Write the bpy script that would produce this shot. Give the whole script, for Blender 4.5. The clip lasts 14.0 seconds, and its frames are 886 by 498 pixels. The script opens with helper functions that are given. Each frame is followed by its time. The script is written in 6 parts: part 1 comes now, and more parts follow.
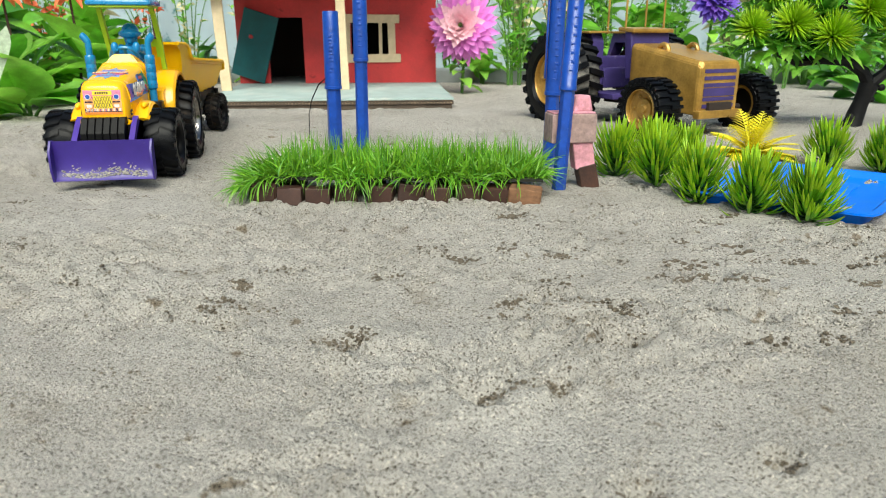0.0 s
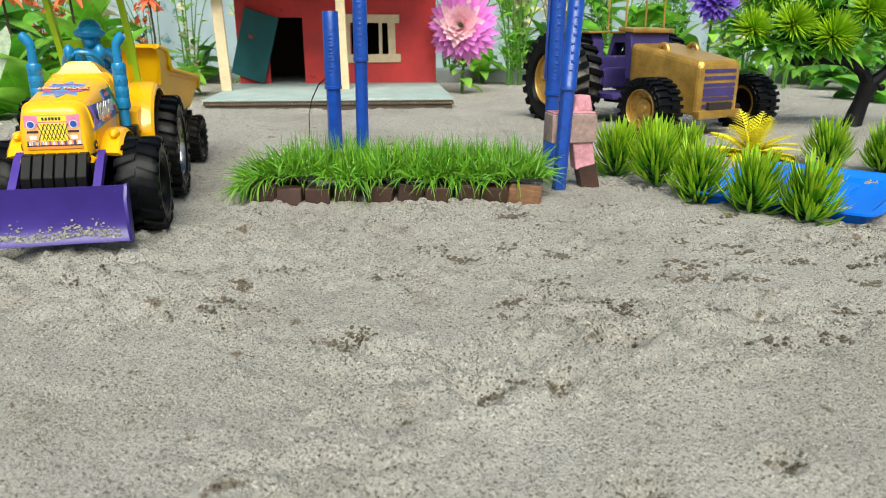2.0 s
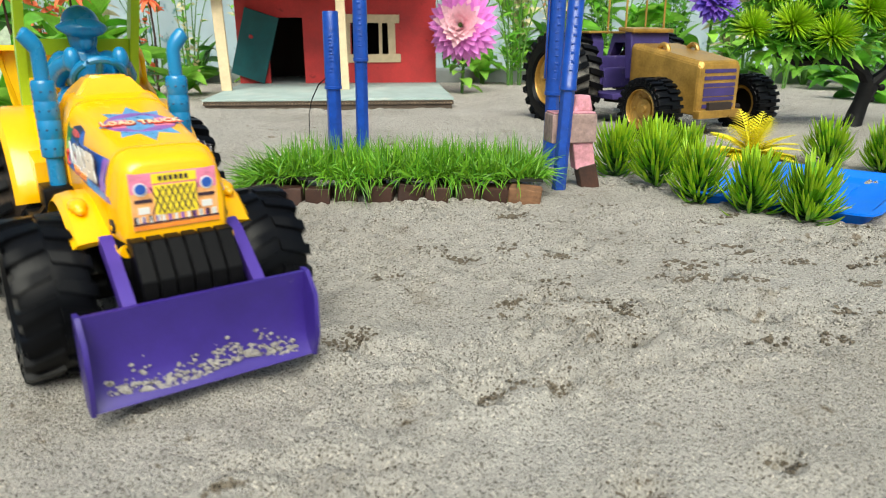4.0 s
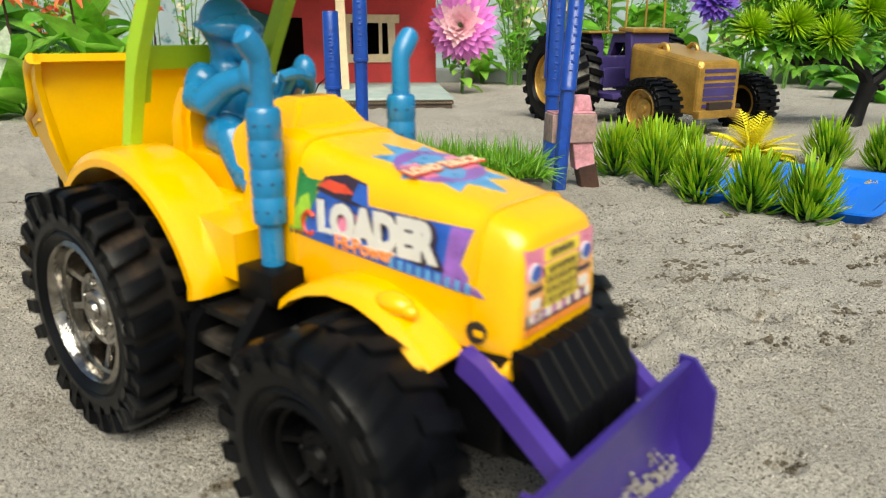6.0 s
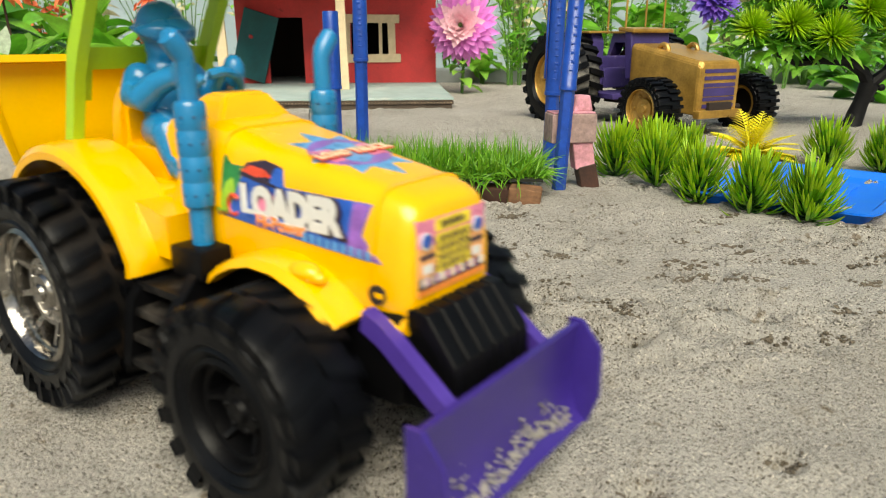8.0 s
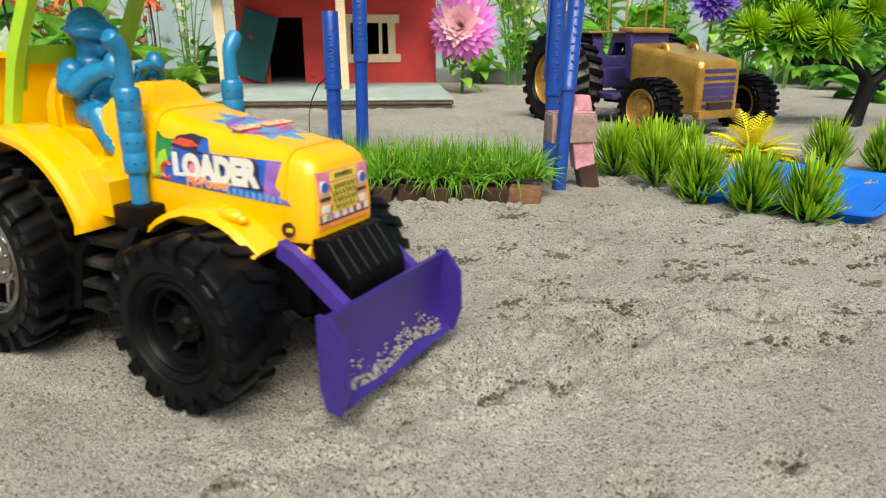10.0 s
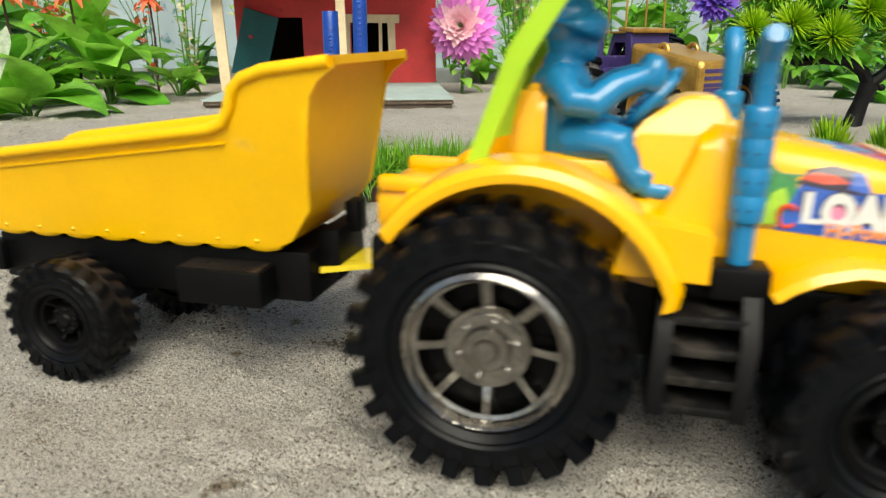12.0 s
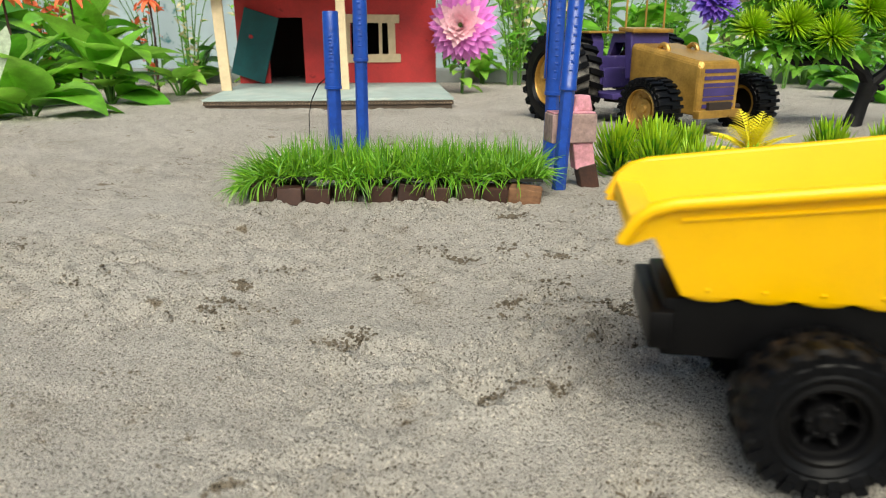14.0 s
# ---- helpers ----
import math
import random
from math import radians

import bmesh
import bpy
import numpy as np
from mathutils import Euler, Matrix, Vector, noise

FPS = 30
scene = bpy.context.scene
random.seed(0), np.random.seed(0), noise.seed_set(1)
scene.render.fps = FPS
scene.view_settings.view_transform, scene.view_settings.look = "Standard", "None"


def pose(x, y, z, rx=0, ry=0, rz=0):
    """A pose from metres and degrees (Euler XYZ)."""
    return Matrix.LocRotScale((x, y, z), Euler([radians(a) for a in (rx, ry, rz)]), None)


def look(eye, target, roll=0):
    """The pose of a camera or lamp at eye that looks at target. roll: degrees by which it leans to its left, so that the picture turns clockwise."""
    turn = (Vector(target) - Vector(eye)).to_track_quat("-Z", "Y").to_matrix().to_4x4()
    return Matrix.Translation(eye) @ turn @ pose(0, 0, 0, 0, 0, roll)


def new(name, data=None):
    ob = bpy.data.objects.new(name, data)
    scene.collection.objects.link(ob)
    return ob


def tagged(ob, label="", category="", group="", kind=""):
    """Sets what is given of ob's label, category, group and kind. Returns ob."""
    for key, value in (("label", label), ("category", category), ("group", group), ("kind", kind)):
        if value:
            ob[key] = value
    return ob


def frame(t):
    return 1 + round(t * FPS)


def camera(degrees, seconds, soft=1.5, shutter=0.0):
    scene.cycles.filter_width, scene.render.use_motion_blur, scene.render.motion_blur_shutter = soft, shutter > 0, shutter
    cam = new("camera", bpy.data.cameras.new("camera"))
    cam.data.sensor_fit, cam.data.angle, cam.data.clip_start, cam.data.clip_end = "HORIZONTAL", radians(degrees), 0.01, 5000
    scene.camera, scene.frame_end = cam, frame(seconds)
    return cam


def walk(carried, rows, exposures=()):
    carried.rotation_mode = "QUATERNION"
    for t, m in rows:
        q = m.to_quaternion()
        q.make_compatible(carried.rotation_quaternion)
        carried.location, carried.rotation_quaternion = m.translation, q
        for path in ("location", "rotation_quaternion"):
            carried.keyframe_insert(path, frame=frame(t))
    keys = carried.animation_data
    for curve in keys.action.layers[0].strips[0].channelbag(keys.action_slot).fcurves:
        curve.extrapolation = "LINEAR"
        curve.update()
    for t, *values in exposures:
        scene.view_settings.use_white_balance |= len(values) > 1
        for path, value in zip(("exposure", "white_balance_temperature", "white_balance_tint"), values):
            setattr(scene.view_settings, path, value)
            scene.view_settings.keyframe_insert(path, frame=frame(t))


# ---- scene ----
# camera: stands still, a hand's height over the sand
cam = camera(65.03, 14.0, soft=0.95, shutter=0.5)
EYE = (0.0, 0.0, 0.125)
AIM = (0.0, math.cos(radians(17.13)), 0.125 - math.sin(radians(17.13)))
cam.data.dof.use_dof, cam.data.dof.focus_distance, cam.data.dof.aperture_fstop = True, 0.47, 22.0
walk(cam, [(0.0, look(EYE, AIM)), (14.0, look(EYE, AIM))], exposures=[(0.0, 0.72, 6500, -1), (1.2, 0.72, 6500, -1), (2.0, 0.65, 6500, -1), (2.6, 0.65, 6500, -1), (3.2, 0.76, 6500, -1), (5.3, 0.60, 6900, 1), (8.2, 0.60, 7250, 1), (10.3, 0.58, 7000, 1), (14.0, 0.58, 6950, 2)])

# ---- world and light: bright overcast day ----
world = bpy.data.worlds.new("overcast")
scene.world = world
world.use_nodes = True
wn = world.node_tree
sky = wn.nodes.new("ShaderNodeTexSky")
sky.sky_type, sky.sun_disc = "NISHITA", False
sky.sun_elevation, sky.sun_rotation = radians(51), radians(175)
sky.air_density, sky.dust_density, sky.ozone_density = 1.0, 4.0, 1.0
wn.links.new(sky.outputs[0], wn.nodes["Background"].inputs[0])
wn.nodes["Background"].inputs[1].default_value = 0.085
sun = new("sun", bpy.data.lights.new("sun", "SUN"))
sun.data.energy, sun.data.angle, sun.data.color = 2.9, radians(46), (1.0, 0.96, 0.90)
sun.matrix_world = look((0.06, -0.74, 0.92), (0, 0, 0))

# ---- materials ----
def mat(name, color, rough=0.5, metal=0.0, vary=0.12, scale=120.0, bump=0.1, fine=900.0, dust=0.0, dust_color=(0.42, 0.37, 0.30), coat=0.0, spot=None, translucent=0.0, random_hue=0.0, spec=0.5):
    m = bpy.data.materials.new(name)
    m.use_nodes = True
    t = m.node_tree
    b = t.nodes["Principled BSDF"]
    co = t.nodes.new("ShaderNodeTexCoord")
    def noise_tex(s, detail=4.0, r=0.6):
        n = t.nodes.new("ShaderNodeTexNoise")
        n.inputs["Scale"].default_value, n.inputs["Detail"].default_value, n.inputs["Roughness"].default_value = s, detail, r
        t.links.new(co.outputs["Object"], n.inputs["Vector"])
        return n.outputs["Fac"]
    def ramp(src, a, b2):
        r = t.nodes.new("ShaderNodeMapRange")
        r.inputs["From Min"].default_value, r.inputs["From Max"].default_value = a, b2
        t.links.new(src, r.inputs["Value"])
        return r.outputs["Result"]
    def mix(fac, a, b2, mode="MIX"):
        n = t.nodes.new("ShaderNodeMix")
        n.data_type, n.blend_type = "RGBA", mode
        for sock, v in ((n.inputs[0], fac), (n.inputs[6], a), (n.inputs[7], b2)):
            if isinstance(v, (int, float)):
                sock.default_value = v
            elif isinstance(v, tuple):
                sock.default_value = (*v[:3], 1)
            else:
                t.links.new(v, sock)
        return n.outputs[2]
    big = noise_tex(scale)
    small = noise_tex(fine, 2.0)
    lo = tuple(max(0, c * (1 - vary)) for c in color)
    hi = tuple(min(1, c * (1 + vary)) for c in color)
    col = mix(ramp(big, 0.3, 0.7), lo, hi)
    col = mix(ramp(small, 0.25, 0.75), col, mix(1.0, col, (1 - vary * 0.8,) * 3, "MULTIPLY"))
    if spot:
        col = mix(ramp(noise_tex(scale * 2.3, 5.0), spot[1], spot[1] + 0.08), col, spot[0])
    if random_hue:
        info = t.nodes.new("ShaderNodeNewGeometry")
        h = t.nodes.new("ShaderNodeHueSaturation")
        h.inputs["Hue"].default_value = 0.5
        t.links.new(ramp(info.outputs["Random Per Island"], 0.0, 1.0), h.inputs["Fac"])
        h.inputs["Value"].default_value = 1.0 + random_hue
        h.inputs["Hue"].default_value = 0.5 - random_hue * 0.06
        t.links.new(col, h.inputs["Color"])
        col = h.outputs["Color"]
    rgh = ramp(big, 0.0, 1.0)
    rr = t.nodes.new("ShaderNodeMapRange")
    rr.inputs["To Min"].default_value, rr.inputs["To Max"].default_value = max(0.02, rough - 0.12), min(1, rough + 0.12)
    t.links.new(rgh, rr.inputs["Value"])
    if dust:
        d = ramp(noise_tex(scale * 0.7, 6.0, 0.7), 0.72 - dust, 0.95 - dust * 0.5)
        col = mix(d, col, dust_color)
    t.links.new(col, b.inputs["Base Color"])
    t.links.new(rr.outputs["Result"], b.inputs["Roughness"])
    b.inputs["Metallic"].default_value = metal
    b.inputs["Specular IOR Level"].default_value = spec
    if coat:
        b.inputs["Coat Weight"].default_value, b.inputs["Coat Roughness"].default_value = coat, 0.15
    if translucent:
        tl, mx = t.nodes.new("ShaderNodeBsdfTranslucent"), t.nodes.new("ShaderNodeMixShader")
        mx.inputs[0].default_value = translucent
        t.links.new(col, tl.inputs["Color"])
        t.links.new(b.outputs["BSDF"], mx.inputs[1])
        t.links.new(tl.outputs["BSDF"], mx.inputs[2])
        t.links.new(mx.outputs["Shader"], t.nodes["Material Output"].inputs["Surface"])
    if bump:
        bp = t.nodes.new("ShaderNodeBump")
        bp.inputs["Strength"].default_value, bp.inputs["Distance"].default_value = bump, 0.0006
        t.links.new(small, bp.inputs["Height"])
        t.links.new(bp.outputs["Normal"], b.inputs["Normal"])
    return m


M = {
    "yellow": mat("yellow_plastic", (0.86, 0.43, 0.003), 0.24, vary=0.05, scale=30, bump=0.03, coat=0.25, dust=0.06),
    "yellow_worn": mat("yellow_plastic_worn", (0.97, 0.56, 0.003), 0.38, vary=0.05, scale=30, bump=0.06, dust=0.10, dust_color=(0.50, 0.33, 0.16), translucent=0.15),
    "blue": mat("blue_plastic", (0.008, 0.18, 0.40), 0.28, vary=0.1, scale=60, bump=0.05, coat=0.2),
    "blue_hole": mat("painted_hole_shade", (0.003, 0.05, 0.13), 0.5, vary=0.1),
    "lime": mat("lime_plastic", (0.42, 0.68, 0.03), 0.35, vary=0.07, scale=40, bump=0.04, translucent=0.15),
    "purple": mat("purple_plastic", (0.06, 0.03, 0.26), 0.4, vary=0.12, scale=60, bump=0.05),
    "plow": mat("purple_plastic_sandy", (0.036, 0.018, 0.20), 0.36, vary=0.12, scale=60, bump=0.08, dust=0.05, dust_color=(0.5, 0.45, 0.36)),
    "rubber": mat("black_rubber", (0.0030, 0.0034, 0.0046), 0.36, vary=0.3, scale=70, bump=0.12, dust=0.01, dust_color=(0.05, 0.042, 0.035), spec=0.13),
    "rubber_dusty": mat("dusty_rubber", (0.012, 0.010, 0.009), 0.6, vary=0.3, scale=60, bump=0.3, dust=0.20, dust_color=(0.12, 0.075, 0.045), spec=0.15),
    "rubber_mud": mat("rubber_with_dried_mud", (0.02, 0.02, 0.022), 0.6, vary=0.3, scale=35, bump=0.4, dust=0.24, dust_color=(0.36, 0.34, 0.30), spec=0.25),
    "black": mat("black_plastic", (0.0028, 0.0028, 0.0034), 0.42, vary=0.3, scale=50, bump=0.12, dust=0.015, dust_color=(0.05, 0.042, 0.035), spec=0.13),
    "black_scuffed": mat("scuffed_black_plastic", (0.004, 0.004, 0.0045), 0.45, vary=0.3, scale=90, bump=0.2, dust=0.20, dust_color=(0.07, 0.06, 0.05), spec=0.2),
    # dark dust colour on the chrome also stands in for dark reflections
    "chrome": mat("chrome_plastic", (0.44, 0.42, 0.39), 0.12, metal=1.0, vary=0.4, scale=110, bump=0.45, fine=380, dust=0.26, dust_color=(0.13, 0.11, 0.09)),
    "gold": mat("gold_paint", (0.43, 0.25, 0.055), 0.32, metal=0.4, vary=0.3, scale=40, bump=0.45, fine=350, dust=0.12, dust_color=(0.16, 0.085, 0.03)),
    "violet_paint": mat("violet_paint", (0.045, 0.03, 0.15), 0.55, vary=0.25, scale=50, bump=0.25, dust=0.12, dust_color=(0.3, 0.28, 0.3)),
    "house_red": mat("red_painted_card", (0.55, 0.035, 0.036), 0.6, vary=0.2, scale=18, bump=0.5, fine=300, spot=((0.28, 0.018, 0.02), 0.66)),
    "roof_red": mat("roof_red_paint", (0.45, 0.04, 0.04), 0.6, vary=0.15, scale=20, bump=0.3),
    # teal taken darker to carry the porch roof's shadow on the door
    "teal": mat("teal_painted_card", (0.004, 0.085, 0.095), 0.6, vary=0.25, scale=25, bump=0.3),
    "cream": mat("bare_stick_wood", (0.66, 0.53, 0.34), 0.6, vary=0.12, scale=60, bump=0.25, fine=300),
    "slab": mat("grey_green_card", (0.33, 0.42, 0.40), 0.8, vary=0.15, scale=25, bump=0.4, fine=500, dust=0.2, dust_color=(0.5, 0.5, 0.46)),
    "cardboard": mat("brown_cardboard", (0.085, 0.062, 0.045), 0.85, vary=0.25, scale=60, bump=0.4),
    "flute": mat("pale_card_flute", (0.30, 0.22, 0.14), 0.85, vary=0.3, scale=60, bump=0.4),
    # carries painted shade of house interior and bolt hole; also colours a chassis
    "dark": mat("dark_shade_brown", (0.022, 0.013, 0.010), 0.9, vary=0.3),
    "tape": mat("blue_pen_plastic", (0.006, 0.055, 0.34), 0.32, vary=0.25, scale=70, bump=0.5, fine=260, dust=0.04),
    "brick_wood": mat("stained_brown_wood", (0.055, 0.021, 0.013), 0.6, vary=0.5, scale=70, bump=0.5, fine=300, dust=0.06),
    "brick_light": mat("raw_brown_wood", (0.24, 0.12, 0.06), 0.65, vary=0.45, scale=90, bump=0.5, fine=300),
    "pink": mat("pink_painted_wood", (0.66, 0.30, 0.37), 0.65, vary=0.3, scale=90, bump=0.5, fine=300, dust=0.30, dust_color=(0.22, 0.11, 0.09)),
    "greywood": mat("weathered_wood", (0.32, 0.22, 0.20), 0.75, vary=0.4, scale=70, bump=0.6, fine=300, dust=0.2, dust_color=(0.5, 0.33, 0.33)),
    "pool": mat("blue_tray_plastic", (0.003, 0.15, 0.74), 0.36, vary=0.06, scale=20, bump=0.05, spec=0.35),
    "turf": mat("turf_green", (0.075, 0.28, 0.016), 0.42, vary=0.35, scale=60, bump=0.0, random_hue=0.7, translucent=0.2),
    "turf_base": mat("black_turf_mat", (0.015, 0.017, 0.012), 0.8, vary=0.3),
    # needle colours from base to tip; the dark base paints shade inside the bush
    "bush": mat("bush_inner_shade_plastic", (0.022, 0.11, 0.010), 0.40, vary=0.3, scale=40, bump=0.0, random_hue=0.4),
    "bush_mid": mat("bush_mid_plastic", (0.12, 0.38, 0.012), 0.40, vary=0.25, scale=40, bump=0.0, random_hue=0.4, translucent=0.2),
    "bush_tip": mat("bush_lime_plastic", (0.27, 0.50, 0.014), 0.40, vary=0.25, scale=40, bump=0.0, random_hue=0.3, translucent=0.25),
    "fern": mat("yellow_fern_plastic", (0.92, 0.84, 0.06), 0.45, vary=0.12, scale=60, bump=0.0, random_hue=0.1, translucent=0.3),
    "leaf": mat("green_leaf", (0.10, 0.38, 0.03), 0.40, vary=0.4, scale=30, bump=0.15, random_hue=0.5, translucent=0.35),
    "leaf_deep": mat("deep_green_leaf", (0.03, 0.17, 0.016), 0.40, vary=0.35, scale=30, bump=0.15, random_hue=0.5, translucent=0.25),
    "leaf_light": mat("light_green_leaf", (0.24, 0.56, 0.07), 0.48, vary=0.3, scale=30, bump=0.15, random_hue=0.3, translucent=0.4),
    "stripe": mat("pale_striped_leaf", (0.46, 0.55, 0.40), 0.55, vary=0.25, scale=200, bump=0.1, translucent=0.2),
    "bark": mat("black_trunk_plastic", (0.010, 0.010, 0.011), 0.55, vary=0.35, scale=60, bump=0.9, fine=250, spec=0.15),
    "stem": mat("green_stem", (0.08, 0.2, 0.03), 0.6, vary=0.2),
    "orange": mat("orange_petal", (0.85, 0.20, 0.07), 0.5, vary=0.15, scale=60, bump=0.1, random_hue=0.2, translucent=0.3),
    "magenta": mat("magenta_petal", (0.68, 0.22, 0.58), 0.55, vary=0.15, scale=60, bump=0.1, random_hue=0.4, translucent=0.3),
    "rose": mat("pink_petal", (0.95, 0.62, 0.68), 0.55, vary=0.12, scale=60, bump=0.1, random_hue=0.2, translucent=0.3),
    "violet": mat("violet_petal", (0.16, 0.06, 0.42), 0.55, vary=0.2, scale=60, bump=0.1, random_hue=0.5, translucent=0.2),
    "peach": mat("peach_blossom", (0.75, 0.42, 0.22), 0.6, vary=0.2, scale=60, bump=0.1, random_hue=0.3, translucent=0.3),
    "cream_leaf": mat("cream_blossom", (0.62, 0.58, 0.33), 0.6, vary=0.25, scale=60, bump=0.1, random_hue=0.4, translucent=0.3),
    "kerb": mat("grey_kerb", (0.26, 0.29, 0.29), 0.8, vary=0.15, scale=15, bump=0.3),
    "cloth": mat("blue_white_cloth", (0.55, 0.66, 0.70), 0.85, vary=0.12, scale=5, bump=0.1, spot=((0.03, 0.20, 0.22), 0.60)),
    "white": mat("white_print", (0.66, 0.66, 0.64), 0.35, vary=0.04, bump=0.0, coat=0.3),
    "print_blue": mat("blue_print", (0.02, 0.09, 0.42), 0.3, vary=0.2, scale=150, bump=0.0, coat=0.4),
    "print_sky": mat("light_blue_print", (0.10, 0.32, 0.62), 0.3, vary=0.25, scale=200, bump=0.0, coat=0.4),
    "print_pink": mat("pink_print", (0.74, 0.22, 0.36), 0.3, vary=0.25, scale=150, bump=0.0, coat=0.4),
    "print_violet": mat("violet_print", (0.25, 0.10, 0.42), 0.3, vary=0.25, scale=150, bump=0.0, coat=0.4),
    "print_green": mat("green_print", (0.03, 0.20, 0.05), 0.3, vary=0.3, scale=150, bump=0.0, coat=0.4),
    "print_red": mat("red_print", (0.62, 0.06, 0.02), 0.3, vary=0.15, bump=0.0, coat=0.4),
    "print_peach": mat("peach_print", (0.80, 0.38, 0.14), 0.3, vary=0.2, scale=150, bump=0.0, coat=0.4),
    "print_orange": mat("orange_print", (0.85, 0.25, 0.03), 0.3, vary=0.15, bump=0.0, coat=0.4),
    "print_dark": mat("dark_print", (0.03, 0.015, 0.03), 0.3, vary=0.15, bump=0.0, coat=0.4),
    "print_lime": mat("lime_print", (0.30, 0.50, 0.03), 0.3, vary=0.3, scale=150, bump=0.0, coat=0.4),
    "print_cream": mat("cream_print", (0.80, 0.66, 0.42), 0.3, vary=0.1, bump=0.0, coat=0.4),
    "print_yellow": mat("yellow_print", (0.80, 0.62, 0.03), 0.3, vary=0.1, bump=0.0, coat=0.4),
}


def sand_material(name="grey_river_sand", wet=1.0):
    m = bpy.data.materials.new(name)
    m.use_nodes = True
    t = m.node_tree
    b = t.nodes["Principled BSDF"]
    co = t.nodes.new("ShaderNodeTexCoord")
    def nz(s, d, r=0.6):
        n = t.nodes.new("ShaderNodeTexNoise")
        n.inputs["Scale"].default_value, n.inputs["Detail"].default_value, n.inputs["Roughness"].default_value = s, d, r
        t.links.new(co.outputs["Object"], n.inputs["Vector"])
        return n.outputs["Fac"]
    def ramp(src, stops):
        r = t.nodes.new("ShaderNodeValToRGB")
        e = r.color_ramp.elements
        while len(e) < len(stops):
            e.new(0.5)
        for el, (p, c) in zip(e, stops):
            el.position, el.color = p, (*c, 1)
        t.links.new(src, r.inputs[0])
        return r.outputs[0]
    def mult(a, b2):
        n = t.nodes.new("ShaderNodeMix")
        n.data_type, n.blend_type = "RGBA", "MULTIPLY"
        n.inputs[0].default_value = 1.0
        t.links.new(a, n.inputs[6])
        t.links.new(b2, n.inputs[7])
        return n.outputs[2]
    tone = [(0.3, (0.465, 0.434, 0.386)), (0.52, (0.54, 0.511, 0.463)), (0.72, (0.59, 0.565, 0.522))]
    broad = ramp(nz(7, 4), [(p, tuple(c * w for c, w in zip(col, (wet, wet * (0.80 + 0.20 * wet), wet * (0.55 + 0.45 * wet))))) for p, col in tone])
    damp = ramp(nz(26, 6, 0.7), [(0.26, (0.66, 0.61, 0.54)), (0.42, (1, 1, 1))])
    stain = ramp(nz(55, 5, 0.62), [(0.315, (0.50, 0.44, 0.36)), (0.365, (1, 1, 1))])
    v = t.nodes.new("ShaderNodeTexVoronoi")
    v.inputs["Scale"].default_value = 1500
    t.links.new(co.outputs["Object"], v.inputs["Vector"])
    sep = t.nodes.new("ShaderNodeSeparateColor")
    t.links.new(v.outputs["Color"], sep.inputs[0])
    # random grain tones; the darkest also stand for shaded gaps between grains
    grain_and_gap_shade = ramp(sep.outputs[0], [(0.0, (0.20, 0.18, 0.16)), (0.13, (0.60, 0.58, 0.55)), (0.36, (0.94, 0.94, 0.94)), (0.90, (1.0, 1.0, 1.0)), (1.0, (1.45, 1.43, 1.38))])
    t.links.new(mult(mult(mult(broad, damp), stain), grain_and_gap_shade), b.inputs["Base Color"])
    b.inputs["Roughness"].default_value = 0.9
    b.inputs["Specular IOR Level"].default_value = 0.25
    bp = t.nodes.new("ShaderNodeBump")
    bp.inputs["Strength"].default_value, bp.inputs["Distance"].default_value = 1.0, 0.0042
    t.links.new(nz(720, 3, 0.75), bp.inputs["Height"])
    bp2 = t.nodes.new("ShaderNodeBump")
    bp2.inputs["Strength"].default_value, bp2.inputs["Distance"].default_value = 0.35, 0.003
    t.links.new(nz(110, 5, 0.65), bp2.inputs["Height"])
    t.links.new(bp2.outputs["Normal"], bp.inputs["Normal"])
    t.links.new(bp.outputs["Normal"], b.inputs["Normal"])
    return m


M["sand"] = sand_material()
M["damp_sand"] = sand_material("damp_brown_sand", 0.42)

# ---- mesh helpers; toy meshes are drawn in centimetres ----
CM = 0.01


def part(name, bm, material, parent=None, label="", smooth=True, at=None):
    """Links a bmesh drawn in centimetres as one mesh object under a thing or a part."""
    me = bpy.data.meshes.new(name)
    bmesh.ops.scale(bm, vec=(CM, CM, CM), verts=bm.verts)
    bmesh.ops.recalc_face_normals(bm, faces=bm.faces)
    bm.to_mesh(me)
    bm.free()
    for m in material if isinstance(material, (list, tuple)) else [material]:
        me.materials.append(m if not isinstance(m, str) else M[m])
    if smooth:
        me.polygons.foreach_set("use_smooth", [True] * len(me.polygons))
        me.set_sharp_from_angle(angle=radians(38))
    ob = new(name, me)
    if at is not None:
        ob.matrix_basis = at
    if parent is not None:
        ob.parent = parent
    if label:
        ob["label"] = label
    return ob


def thing(name, m, label, category, group=""):
    ob = new(name)
    ob.empty_display_size = 0.01
    ob.matrix_basis = m
    return tagged(ob, label, category, group)


def box(bm, c, s, rot=None, bevel=0.0, taper=1.0):
    r = bmesh.ops.create_cube(bm, size=1)
    vs = r["verts"]
    for v in vs:
        k = taper if v.co.z > 0 else 1.0
        v.co = Vector((v.co.x * s[0] * k, v.co.y * s[1] * k, v.co.z * s[2]))
    if bevel:
        es = list({e for v in vs for e in v.link_edges})
        out = bmesh.ops.bevel(bm, geom=es, offset=bevel, segments=2, affect="EDGES", profile=0.5)
        vs = list({v for f in out["faces"] for v in f.verts} | {v for v in vs if v.is_valid})
    mt = Matrix.Translation(c)
    if rot:
        mt = mt @ Euler([radians(a) for a in rot]).to_matrix().to_4x4()
    for v in vs:
        v.co = mt @ v.co
    return vs


